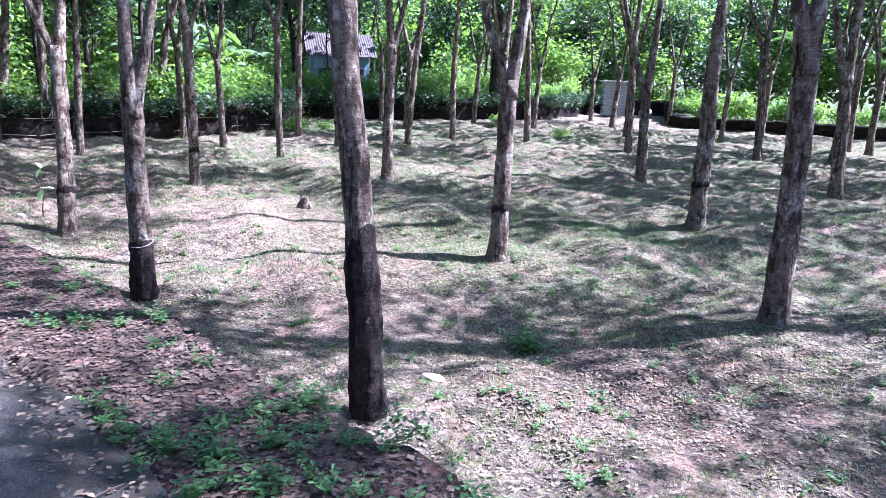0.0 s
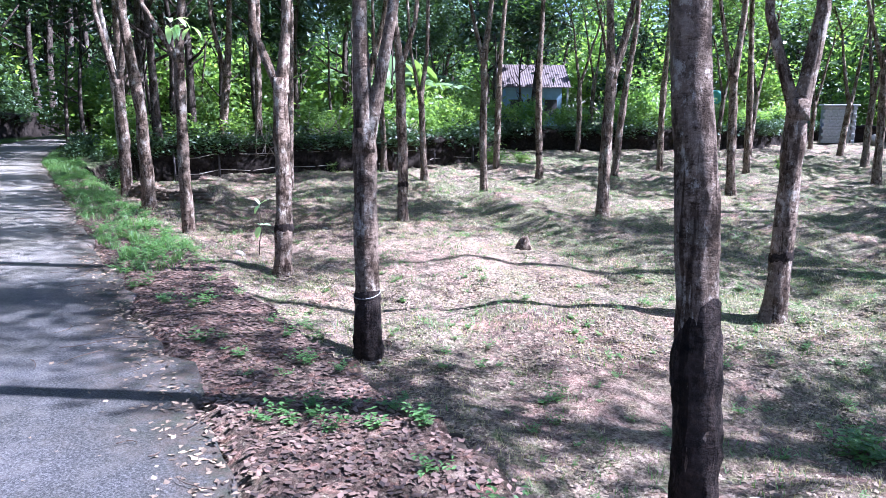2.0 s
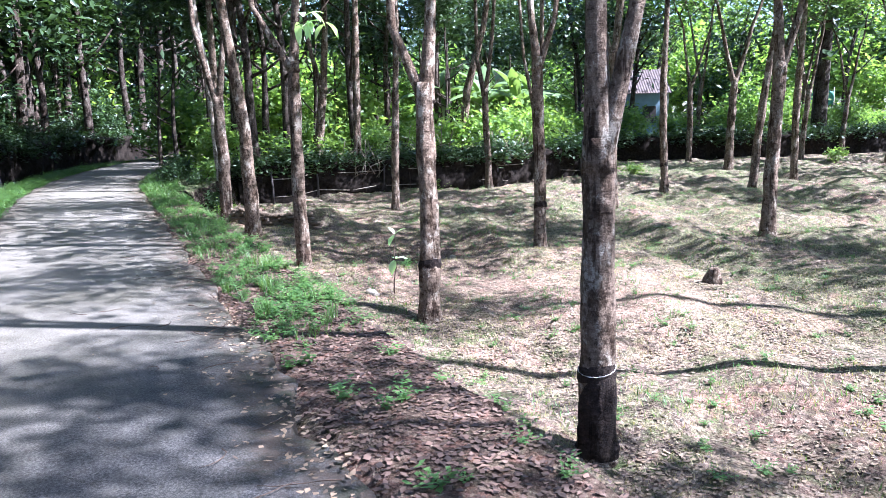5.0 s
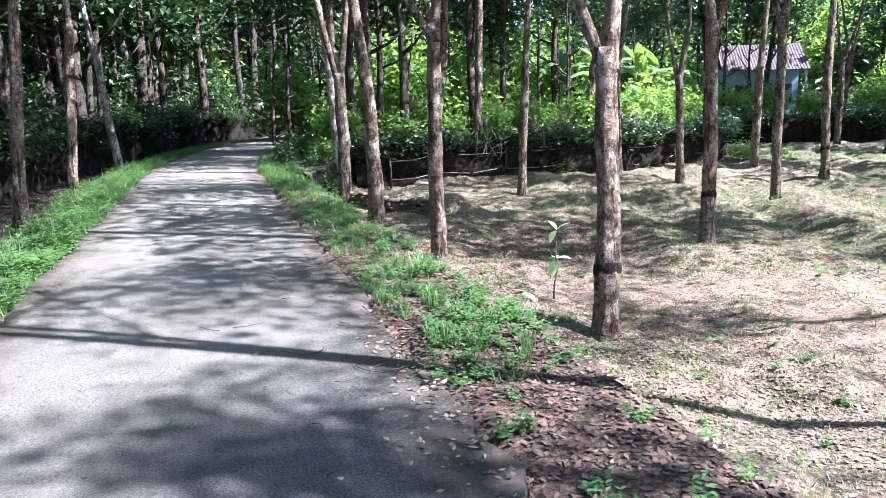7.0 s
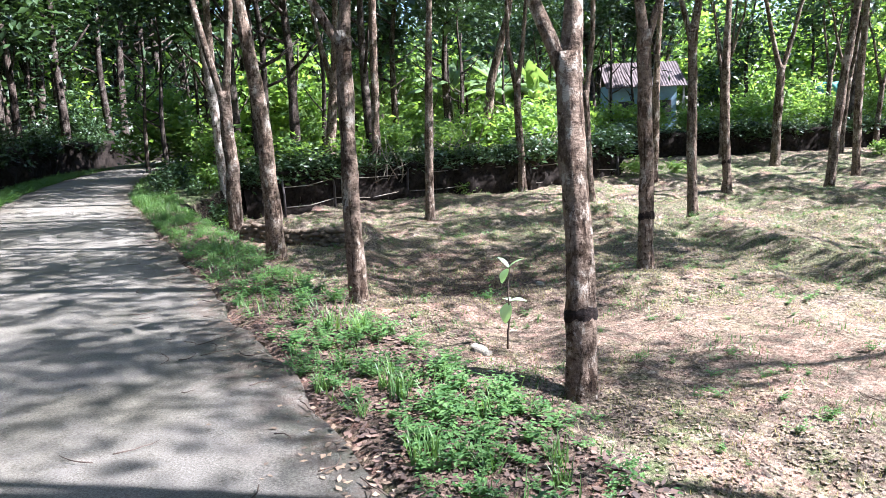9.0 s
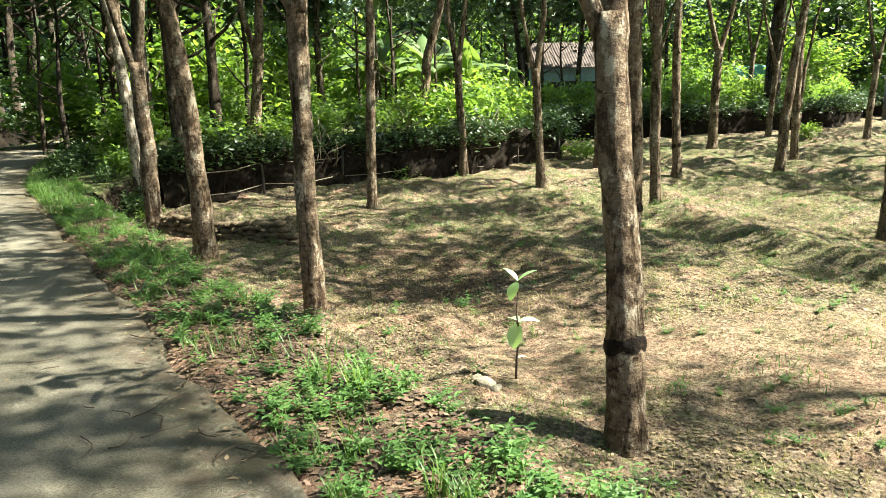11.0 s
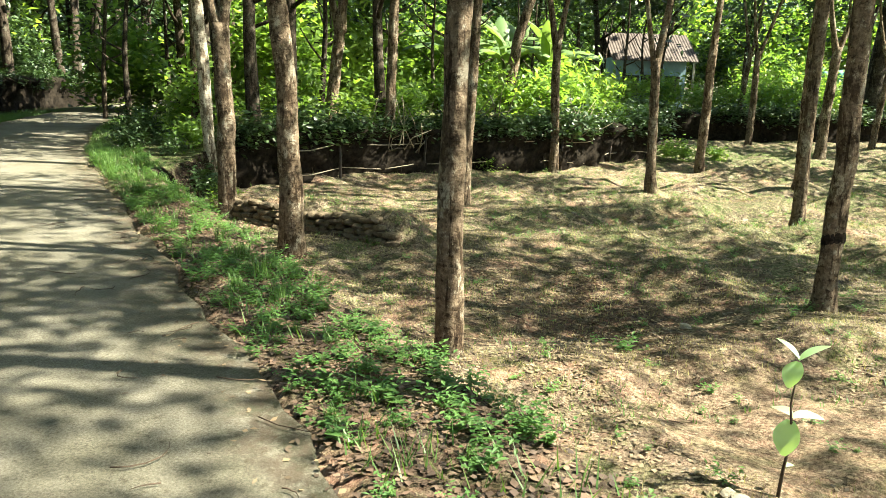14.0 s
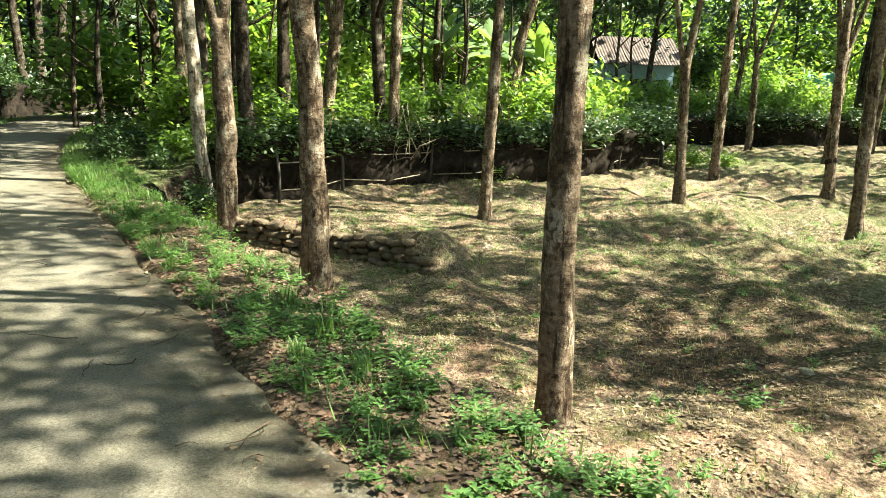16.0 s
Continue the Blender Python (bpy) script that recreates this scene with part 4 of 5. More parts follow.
def banana_plant(x, y, size):
    root = new("banana_plant")
    root.location = (x, y, ground_z(x, y))
    tagged(root, "sunlit banana plant with broad arching leaves", "plant", "banana plants near the house")
    vs, fs = tube([(0, 0, -0.2), (0.02, 0.02, 0.8 * size), (0.05, 0, 1.9 * size)], [0.13, 0.11, 0.07], 10, 0.05, int(x))
    link_mesh("stem", vs, fs, plain_banana, root, "pale green-brown banana stem")
    for j in range(8):
        vs, fs = banana_leaf_mesh(j + int(abs(x) * 10))
        ob = link_mesh("leaf", vs, fs, LEAF_BANANA, root)
        ob.matrix_basis = pose(0.03, 0, 1.8 * size, 0, -18 - 9 * (j % 3) - (28 if j in (2, 5) else 0), j * 137 + x * 40) @ Matrix.Diagonal((size, size, size, 1))
    return root


plain_banana = plain_material("banana_stem", (0.24, 0.26, 0.12), 0.3, 0.7, 12)
for px, py, s in ((-20.6, 30.6, 0.95), (-21.8, 32.6, 1.1), (-19.6, 33.6, 0.95), (-23.2, 31.0, 1.05), (-18.9, 30.9, 0.95), (-22.4, 35.6, 1.1), (-25.2, 34.0, 1.2)):
    banana_plant(px, py, s)


def areca_palm(x, y, tall):
    g = random.Random(int(x * 37 + y))
    root = new("areca_palm")
    root.location = (x, y, ground_z(x, y))
    tagged(root, "slender areca palm with drooping feathery fronds", "palm", "areca palms beyond the grove")
    vs, fs = tube([(0, 0, -0.2), (0.04, 0, tall * 0.5), (0.0, 0.05, tall)], [0.09, 0.075, 0.06], 9, 0.06, int(x))
    link_mesh("trunk", vs, fs, BARK_PALE, root)
    for j in range(9):
        vs, fs = [], []
        for i in range(15):
            f = i / 14
            c = Vector((1.7 * f, 0, 0.95 * f - 1.5 * f * f))
            for sd in (-1, 1):
                w = 0.5 * math.sin(math.pi * (0.12 + 0.86 * f))
                tip = c + Vector((0.22, sd * w, -0.22 * w - 0.1))
                b = len(vs)
                vs += [c + Vector((-0.03, 0, 0)), c + Vector((0.05, 0, 0)), tip]
                fs.append((b, b + 1, b + 2))
        frond = link_mesh("frond", vs, fs, LEAF, root, smooth=False)
        frond.matrix_basis = pose(0, 0, tall, 0, g.uniform(-35, 5), j * 40 + g.uniform(-12, 12))
    return root


for px, py, h in ((10.6, 39.0, 3.9), (13.2, 41.5, 4.6), (15.4, 38.2, 3.6), (8.4, 43.5, 4.4), (18.5, 40.5, 4.2)):
    areca_palm(px, py, h)


# ---- house behind the far bank ----
def house(x, y, turn):
    root = new("house")
    root.matrix_world = pose(x, y, 0, 0, 0, turn)
    tagged(root, "small blue-walled house under a weathered corrugated roof", "house")
    w, d, h = 3.6, 3.6, 2.9
    for sx, sy, px, py, nm in ((w, 0.2, 0, -d / 2, "front_wall"), (w, 0.2, 0, d / 2, "back_wall"), (0.2, d - 0.2, -w / 2 + 0.1, 0, "side_wall"), (0.2, d - 0.2, w / 2 - 0.1, 0, "side_wall")):
        part(nm, box_bm(sx, sy, h + 0.4, (px, py, h / 2 - 0.2)), BLUE_WALL, root)
    for px in (-1.1, 1.1):
        fr = part("window", box_bm(0.8, 0.08, 1.0, (px, -d / 2 - 0.12, 1.45), 0.01), DARK_WOOD, root, "dark wooden window")
        for j in (-0.19, 0.19):
            part("pane", box_bm(0.32, 0.02, 0.82, (px + j, -d / 2 - 0.17, 1.45)), DARK_WOOD, fr)
    part("door", box_bm(0.9, 0.08, 2.0, (0, -d / 2 - 0.12, 1.0), 0.01), DARK_WOOD, root)
    part("plinth", box_bm(w + 0.3, d + 0.3, 0.6, (0, 0, -0.3), 0.02), BLOCK, root)
    for side in (-1, 1):
        vs, fs, n = [], [], 120
        for i in range(n + 1):
            px = -w / 2 - 0.5 + (w + 1.0) * i / n
            ripple = 0.02 * math.sin(i * math.pi / 2 + 0.8)
            for s, zz in ((0, h + 1.32), (d / 2 + 0.6, h - 0.18)):
                for th in (0.0, -0.03):
                    vs.append((px, side * s, zz + ripple + th))
        for i in range(n):
            a, b = i * 4, i * 4 + 4
            fs += [(a, b, b + 2, a + 2), (a + 1, a + 3, b + 3, b + 1), (a + 2, b + 2, b + 3, a + 3)]
        link_mesh("roof_sheet", vs, fs, ROOF, root, "weathered corrugated roof sheet", smooth=False)
    for px in (-w / 2 - 0.3, w / 2 + 0.3):
        part("post", box_bm(0.1, 0.1, h - 0.2, (px, -d / 2 - 0.45, h / 2 - 0.1)), POLE, root)
    return root


house(-19.6, 45.7, 33)


# ---- block hut near the far edge ----
def block_hut(x, y, turn):
    root = new("block_hut")
    z = ground_z(x, y)
    root.matrix_world = pose(x, y, z, 0, 0, turn)
    tagged(root, "small grey concrete block hut with a flat slab", "hut")
    proto = part("block", box_bm(0.405, 0.2, 0.205, (0, 0, 0), 0.012), BLOCK, root)
    proto.location = (-0.83, -0.8, 0.1)
    for c in range(11):
        for side in range(4):
            for i in range(4):
                if c == 0 and side == 0 and i == 0:
                    continue
                along = -0.83 + 0.415 * i + (0.1 if c % 2 else 0.0)
                m = pose(0, 0, 0, 0, 0, 90 * side) @ pose(along, -0.8, 0.1 + c * 0.215)
                reuse("block", proto.data, root, m)
    part("roof_slab", box_bm(2.15, 2.1, 0.12, (0, 0, 2.42), 0.02), BLOCK, root, "flat weathered concrete slab")
    part("mortar", box_bm(1.5, 1.5, 2.3, (0, 0, 1.15)), STONE, root, "rough inner wall")
    return root


block_hut(-1.7, 55.2, 12)
bm = bmesh.new()
bmesh.ops.create_icosphere(bm, subdivisions=3, radius=0.5)
for v_ in bm.verts:
    v_.co += v_.co * 0.25 * noise.noise(v_.co * 3)
    v_.co.z *= 0.75
sack = part("white_sack", bm, WHITE_STONE, None, smooth=True)
sack.location = (0.6, 54.2, ground_z(0.6, 54.2) + 0.3)
tagged(sack, "full white sack standing beside the block hut", "sack")


net_v, net_f = [], []
for i in range(17):
    for j in range(6):
        net_v.append((i * 0.22, 0.12 * math.sin(i * 0.9 + j), j * 0.32 + 0.06 * math.sin(i * 0.7)))
for i in range(16):
    for j in range(5):
        net_f.append((i * 6 + j, i * 6 + j + 1, i * 6 + j + 7, i * 6 + j + 6))
NET = plain_material("green_net", (0.06, 0.22, 0.17), 0.2, 0.7, 20)
net = new("shade_net")
net.matrix_world = pose(-11.6, 57.4, ground_z(-11.6, 57.4), 0, 0, 20)
tagged(net, "teal green shade net stretched between two poles", "net")
cloth = link_mesh("net_cloth", net_v, net_f, NET, net)
cloth.matrix_basis = pose(0, 0, 1.5) @ Matrix.Diagonal((0.6, 1, 0.6, 1))
cloth.modifiers.new("thickness", "SOLIDIFY").thickness = 0.01
for px in (0.0, 2.1):
    vs, fs = tube([(px, 0, -0.3), (px + 0.03, 0.02, 1.4), (px, 0, 2.7)], [0.04, 0.035, 0.03], 7, 0.1, 2)
    link_mesh("pole", vs, fs, POLE, net)


# ---- pole fence along the earth bank ----
def pole_fence():
    root = new("pole_fence")
    tagged(root, "rough fence of pale poles along the earth bank", "fence")
    line = [Vector(p) for p in ((-17.6, 14.8), (-17.2, 16.2), (-16.4, 18.3), (-14.5, 22.0), (-13.1, 25.6))]
    g = random.Random(3)
    for a, b in zip(line, line[1:]):
        n = max(1, round((b - a).length / 2.2))
        for i in range(n):
            p, q = a.lerp(b, i / n), a.lerp(b, (i + 1) / n)
            zp = ground_z(p.x, p.y)
            vs, fs = tube([(p.x, p.y, zp - 0.2), (p.x + 0.02, p.y, zp + 0.5), (p.x + g.uniform(-0.06, 0.06), p.y, zp + 0.95)], [0.035, 0.03, 0.025], 7, 0.1, i)
            link_mesh("post", vs, fs, DARK_WOOD, root)
            for h in (0.22, 0.72):
                dip = g.uniform(-0.10, 0.06)
                vs, fs = tube([(p.x, p.y, zp + h), ((p.x + q.x) / 2, (p.y + q.y) / 2, zp + h + dip), (q.x, q.y, ground_z(q.x, q.y) + h + g.uniform(-0.05, 0.05))], [0.011, 0.013, 0.010], 6, 0.15, i)
                link_mesh("rail", vs, fs, DRY_BRANCH, root)
    p = line[-1]
    zp = ground_z(p.x, p.y)
    vs, fs = tube([(p.x, p.y, zp - 0.2), (p.x, p.y, zp + 0.9)], [0.05, 0.045], 8, 0.1, 9)
    link_mesh("post", vs, fs, DARK_WOOD, root)


pole_fence()


def brush_pile(x, y, n, spread, seed):
    g = random.Random(seed)
    vs, fs = [], []
    z = ground_z(x, y)
    for i in range(n):
        w, t = g.uniform(0, 6.3), g.uniform(0.1, 1.1)
        a = Vector((x + g.uniform(-spread, spread), y + g.uniform(-spread, spread), z + g.uniform(0, 0.3)))
        e = a + Vector((math.cos(w) * 0.6, math.sin(w) * 0.6, t))
        tube([a, (a + e) / 2 + Vector((g.uniform(-0.1, 0.1), g.uniform(-0.1, 0.1), 0.05)), e], [0.014, 0.011, 0.004], 5, 0, 0, vs, fs)
    return tagged(link_mesh("brush_pile", vs, fs, DRY_BRANCH), "tangle of dry pale branches against the bank", "branches", kind="stuff")


brush_pile(-14.6, 22.6, 34, 0.5, 1)
brush_pile(-17.0, 17.9, 40, 0.6, 2)
brush_pile(-16.0, 20.0, 14, 0.7, 3)


RG = random.Random(61)
vs, fs = [], []
line_ = [(-18.5, 14.2), (-17.8, 15.8), (-17.0, 18.0), (-15.0, 21.7), (-13.4, 25.7)]
for (x0, y0), (x1, y1) in zip(line_, line_[1:]):
    for i in range(int(17 * math.hypot(x1 - x0, y1 - y0) / 3)):
        f = RG.random()
        px, py = x0 + (x1 - x0) * f + RG.uniform(-0.02, 0.14), y0 + (y1 - y0) * f - RG.uniform(0.0, 0.1)
        zt = RG.uniform(-0.2, 0.5)
        e = Vector((px + RG.uniform(0.05, 0.3), py + RG.uniform(-0.2, 0.2), zt - RG.uniform(0.4, 1.1)))
        a = Vector((px - 0.05, py + 0.03, zt))
        tube([a, (a + e) / 2 + Vector((RG.uniform(-0.06, 0.12), RG.uniform(-0.06, 0.06), 0.1)), e], [0.012, 0.010, 0.004], 4, 0, 0, vs, fs)
tagged(link_mesh("hanging_roots", vs, fs, TWIG), "tangle of dark roots and dead stems hanging over the bank", "roots", kind="stuff")


def leafy_twig(x, y, z, turn, n, seed):
    """A drooping twig end with large shining leaves."""
    g = random.Random(seed)
    root = new("leafy_twig")
    root.matrix_world = pose(x, y, z, 0, 0, turn)
    tagged(root, "hanging twig with large sunlit green leaves", "twig", "hanging leafy twigs")
    vs, fs = tube([(-0.9, 0, 1.3), (-0.5, 0.0, 0.6), (-0.1, 0, 0.12), (0.15, 0, 0.0)], [0.012, 0.009, 0.006, 0.003], 6)
    link_mesh("stem", vs, fs, TWIG, root)
    for j in range(n):
        vs, fs = big_leaf(g.uniform(0.16, 0.24), g.uniform(0.06, 0.085), 0.5)
        leaf = link_mesh("leaf", vs, fs, LEAF_SAPLING, root)
        leaf.matrix_basis = pose(g.uniform(-0.2, 0.15), g.uniform(-0.05, 0.05), g.uniform(0.0, 0.15), 0, g.uniform(-10, 45), g.uniform(0, 360))


# ---- stone bund, stump, stones ----
def stone_mesh(seed, material):
    bm = bmesh.new()
    bmesh.ops.create_icosphere(bm, subdivisions=2, radius=0.5)
    off = Vector((seed * 3.7, seed, 0))
    for v in bm.verts:
        v.co *= 1 + 0.35 * noise.noise(v.co * 2.2 + off)
        v.co = Vector([math.copysign(abs(c) ** 0.7 * 0.5 ** 0.3, c) for c in v.co])
        v.co.z *= 0.62
    me = bpy.data.meshes.new("stone")
    bm.to_mesh(me)
    bm.free()
    me.materials.append(material)
    return me


STONES = [stone_mesh(k, STONE) for k in range(5)]
PALE_STONES = [stone_mesh(k + 9, WHITE_STONE) for k in range(2)]
SG = random.Random(12)


def stone(x, y, s, pale=False, lift=0.1):
    ob = new("stone", SG.choice(PALE_STONES if pale else STONES))
    ob.matrix_world = pose(x, y, ground_z(x, y) + s * lift, SG.uniform(-15, 15), SG.uniform(-15, 15), SG.uniform(0, 360)) @ Matrix.Diagonal((s, s * SG.uniform(0.6, 1), s * 0.9, 1))
    return tagged(ob, "pale flat stone lying on the ground" if pale else "rough brown laterite stone of the low bund", "stone", "loose stones")


# dry-laid stones facing the low bund, course upon course
for course in range(4):
    px = -16.3 + 0.07 * course
    while px < -12.55 - 0.12 * course:
        wide = SG.uniform(0.11, 0.24)
        f = (px + 16.3) / 4.1
        face = 12.25 - 0.45 * f + 0.12 * math.sin(px * 2.1) - 0.17 + 0.03 * course
        ob = new("stone", SG.choice(STONES))
        ob.matrix_world = pose(px + wide / 2, face + SG.uniform(-0.025, 0.025), ground_z(px, face - 0.12) + 0.02 + 0.085 * course + SG.uniform(-0.012, 0.012), SG.uniform(-8, 8), SG.uniform(-8, 8), SG.uniform(-14, 14)) @ Matrix.Diagonal((wide * 1.12, 0.2, 0.15, 1))
        tagged(ob, "rough brown laterite stone in the low bund", "stone", "stones of the bund")
        px += wide * SG.uniform(0.9, 1.25)
stone(-7.5, 7.5, 0.17, True, 0.0)
stone(-7.40, 7.46, 0.10, True, 0.02)
stone(-7.60, 7.56, 0.09, True, 0.02)
stone(0.44, 3.95, 0.2, True, -0.1)
stone(-8.6, 10.9, 0.12, True)


def stump(x, y):
    root = new("tree_stump")
    root.location = (x, y, ground_z(x, y))
    tagged(root, "low weathered grey tree stump", "stump")
    vs, fs = tube([(0, 0, -0.1), (0, 0, 0.05), (0.02, 0, 0.16), (0.03, 0, 0.2)], [0.13, 0.085, 0.05, 0.03], 14, 0.7, 4)
    link_mesh("trunk", vs, fs, BARK, root)


stump(-3.95, 10.2)


# ---- sapling and low plants ----
def big_leaf(length, width, bendy):
    vs, fs, n = [], [], 7
    for i in range(n + 1):
        f = i / n
        half = width * 0.5 * math.sin(math.pi * min(0.97, f * 0.92 + 0.06)) ** 0.75
        zz = 0.18 * length * f - bendy * length * f * f
        for s in (-1, 0, 1):
            vs.append((length * f, s * half, zz + abs(s) * half * 0.22))
    for i in range(n):
        for s in range(2):
            fs.append((i * 3 + s, i * 3 + s + 1, i * 3 + s + 4, i * 3 + s + 3))
    return vs, fs


def sapling(x, y):
    root = new("sapling")
    root.matrix_world = pose(x, y, ground_z(x, y) - 0.02) @ Matrix.Diagonal((0.92, 0.92, 0.92, 1))
    tagged(root, "young sapling with large pale green leaves on a thin stem", "plant")
    vs, fs = tube([(0, 0, -0.05), (0.01, 0.0, 0.2), (0.03, 0.03, 0.4), (0.0, 0.03, 0.6), (0.02, 0.05, 0.88)], [0.012, 0.010, 0.009, 0.007, 0.004], 7)
    link_mesh("stem", vs, fs, TWIG, root, "thin dark stem")
    for h, turn, ln, wd, tilt in ((0.50, 265, 0.22, 0.15, 62), (0.52, 20, 0.19, 0.12, -8), (0.53, 140, 0.17, 0.10, 0), (0.86, 250, 0.17, 0.12, 50), (0.87, 30, 0.2, 0.08, -35), (0.88, 170, 0.17, 0.07, -40), (0.2, 60, 0.1, 0.05, 0)):
        vs, fs = big_leaf(ln * 0.95, wd * 0.98, 0.3)
        leaf = link_mesh("leaf", vs, fs, LEAF_SAPLING, root)
        leaf.matrix_basis = pose(0.01, 0.04, h, 0, tilt, turn)
    return root


sapling(-7.38, 7.80)
leafy_twig(-6.95, 6.10, 2.46, 215, 12, 4)
leafy_twig(-6.2, 6.4, 2.95, 120, 10, 5)


def weed_meshes():
    made = []
    for k in range(5):
        g = random.Random(300 + k)
        vs, fs = [], []
        for s in range(7):
            w, lean, tall = g.uniform(0, 6.3), g.uniform(0.03, 0.16), g.uniform(0.10, 0.26)
            for j in range(7):
                f = (j + 1) / 7
                c = Vector((math.cos(w) * lean * f * 1.5, math.sin(w) * lean * f * 1.5, tall * f))
                a = g.uniform(0, 6.3)
                d = Vector((math.cos(a), math.sin(a), g.uniform(-0.2, 0.5))).normalized()
                sd = d.cross(Vector((0, 0, 1))).normalized()
                ln, wd = g.uniform(0.045, 0.085), g.uniform(0.022, 0.042)
                b = len(vs)
                vs += [c, c + d * ln * 0.5 + sd * wd * 0.5 + Vector((0, 0, 0.008)), c + d * ln, c + d * ln * 0.5 - sd * wd * 0.5 + Vector((0, 0, 0.008))]
                fs += [(b, b + 1, b + 2), (b, b + 2, b + 3)]
        ob = link_mesh("leaves", vs, fs, LEAF_WEED, smooth=False)
        made.append(ob.data)
        bpy.data.objects.remove(ob)
    return made


def blade_mesh(seed, n, spread, tall, width, material):
    g = np.random.default_rng(seed)
    vs, fs = [], []
    for i in range(n):
        a, r = g.uniform(0, 6.3), spread * math.sqrt(g.random())
        x, y, w = math.cos(a) * r, math.sin(a) * r, g.uniform(0, 6.3)
        h, l = tall * g.uniform(0.5, 1.2), tall * g.uniform(0.2, 0.9)
        c, s = math.cos(w), math.sin(w)
        b = len(vs)
        vs += [(x - s * width, y + c * width, -0.02), (x + s * width, y - c * width, -0.02), (x + c * l * 0.4 - s * width * 0.7, y + s * l * 0.4 + c * width * 0.7, h * 0.7), (x + c * l * 0.4 + s * width * 0.7, y + s * l * 0.4 - c * width * 0.7, h * 0.7), (x + c * l, y + s * l, h)]
        fs += [(b, b + 1, b + 3, b + 2), (b + 2, b + 3, b + 4)]
    ob = link_mesh("blades", vs, fs, material, smooth=False)
    me = ob.data
    bpy.data.objects.remove(ob)
    return me


WEEDS = weed_meshes()
TUFTS = [blade_mesh(k, 34, 0.09, 0.22, 0.006, GRASS) for k in range(3)]
PG = random.Random(77)


def tuft(x, y, size=1.0):
    root = new("grass_tuft", PG.choice(TUFTS))
    root.matrix_world = pose(x, y, ground_z(x, y), 0, 0, PG.uniform(0, 360)) @ Matrix.Diagonal((size, size, size, 1))
    return tagged(root, "tuft of green grass blades", "grass", "grass tufts along the road")


def weed_cover(name, seed, places, label):
    """Many small weeds over a stretch of ground, one object."""
    g = np.random.default_rng(seed)
    vs, fs, base = [], [], 0
    shapes = []
    for me in WEEDS:
        co = np.empty(len(me.vertices) * 3)
        me.vertices.foreach_get("co", co)
        shapes.append((co.reshape(-1, 3), np.array([p.vertices[:] for p in me.polygons])))
    for x, y, size in places:
        co, tri = shapes[g.integers(len(shapes))]
        w = g.uniform(0, 6.283)
        c, s_ = math.cos(w) * size, math.sin(w) * size
        at = np.stack([co[:, 0] * c - co[:, 1] * s_ + x, co[:, 0] * s_ + co[:, 1] * c + y, co[:, 2] * size * g.uniform(0.5, 0.9)], 1)
        at[:, 2] += ground_z(x, y)
        vs.append(at)
        fs.append(tri + base)
        base += len(co)
    return tagged(link_mesh(name, np.concatenate(vs), np.concatenate(fs), LEAF_WEED, smooth=False), label, "weeds", kind="stuff")


cover = []
for k in range(4600):
    u_, v_ = PG.uniform(-2.6, 25), PG.uniform(0.72, 1.66)
    clump = 0.5 + 0.5 * math.sin(u_ * 2.1 + 1.3 * math.sin(v_ * 4)) * math.cos(u_ * 0.83 + 1.0)
    dense = (0.42 if u_ > 6.4 else 0.5 if u_ < 0.4 else 0.07) * (0.2 + clump)
    if PG.random() < dense:
        px, py = to_world(u_, v_ + float(bend(u_)))
        cover.append((px, py, PG.uniform(0.28, 0.72)))
weed_cover("verge_weeds", 1, cover, "low green weeds covering the road verge")
for k in range(40):
    u_ = PG.uniform(6.4, 24)
    px, py = to_world(u_, PG.uniform(0.75, 1.4) + float(bend(u_)))
    tuft(px, py, PG.uniform(0.35, 0.8))
cover = []
for k in range(900):
    u_ = PG.uniform(4.5, 36)
    px, py = to_world(u_, -2.02 - abs(PG.gauss(0, 0.42)) + float(bend(u_)))
    cover.append((px, py, PG.uniform(0.5, 1.25)))
weed_cover("far_verge_weeds", 3, cover, "bright green leafy weeds along the road's other verge")
cover = []
for k in range(2000):
    px, py = PG.uniform(-15, 8), PG.uniform(2, 22)
    if inside_by(np.array([px]), np.array([py]))[0] > 0.1:
        cover.append((px, py, PG.uniform(0.2, 0.6)))
cover += [(0.95, 5.5, 1.2), (1.05, 5.6, 1.3), (0.85, 5.6, 1.2), (0.98, 5.72, 1.2), (-8.9, 10.0, 0.9), (-9.0, 10.1, 0.9), (-5.2, 10.6, 0.8), (-1.3, 5.0, 0.7)]
weed_cover("grove_weeds", 2, cover, "small weeds sprouting between fallen leaves")


def scatter_blades(name, seed, count, where, tall, width, material, label):
    """Short blades scattered over a stretch of ground, one object."""
    g = np.random.default_rng(seed)
    x, y = where(g, count)
    z = land(x, y)[0]
    n = len(x)
    w = g.uniform(0, 6.283, n)
    c, s = np.cos(w), np.sin(w)
    h, l = tall * g.uniform(0.4, 1.2, n), tall * g.uniform(0.2, 1.1, n)
    p0 = np.stack([x - s * width, y + c * width, z - 0.01], 1)
    p1 = np.stack([x + s * width, y - c * width, z - 0.01], 1)
    p2 = np.stack([x + c * l, y + s * l, z + h], 1)
    v = np.stack([p0, p1, p2], 1).reshape(-1, 3)
    me = bpy.data.meshes.new(name)
    me.vertices.add(n * 3)
    me.vertices.foreach_set("co", v.ravel())
    me.loops.add(n * 3)
    me.loops.foreach_set("vertex_index", np.arange(n * 3))
    me.polygons.add(n)
    me.polygons.foreach_set("loop_start", np.arange(n) * 3)
    me.polygons.foreach_set("loop_total", np.full(n, 3))
    me.update()
    me.materials.append(material)
    return tagged(new(name, me), label, "grass", kind="stuff")


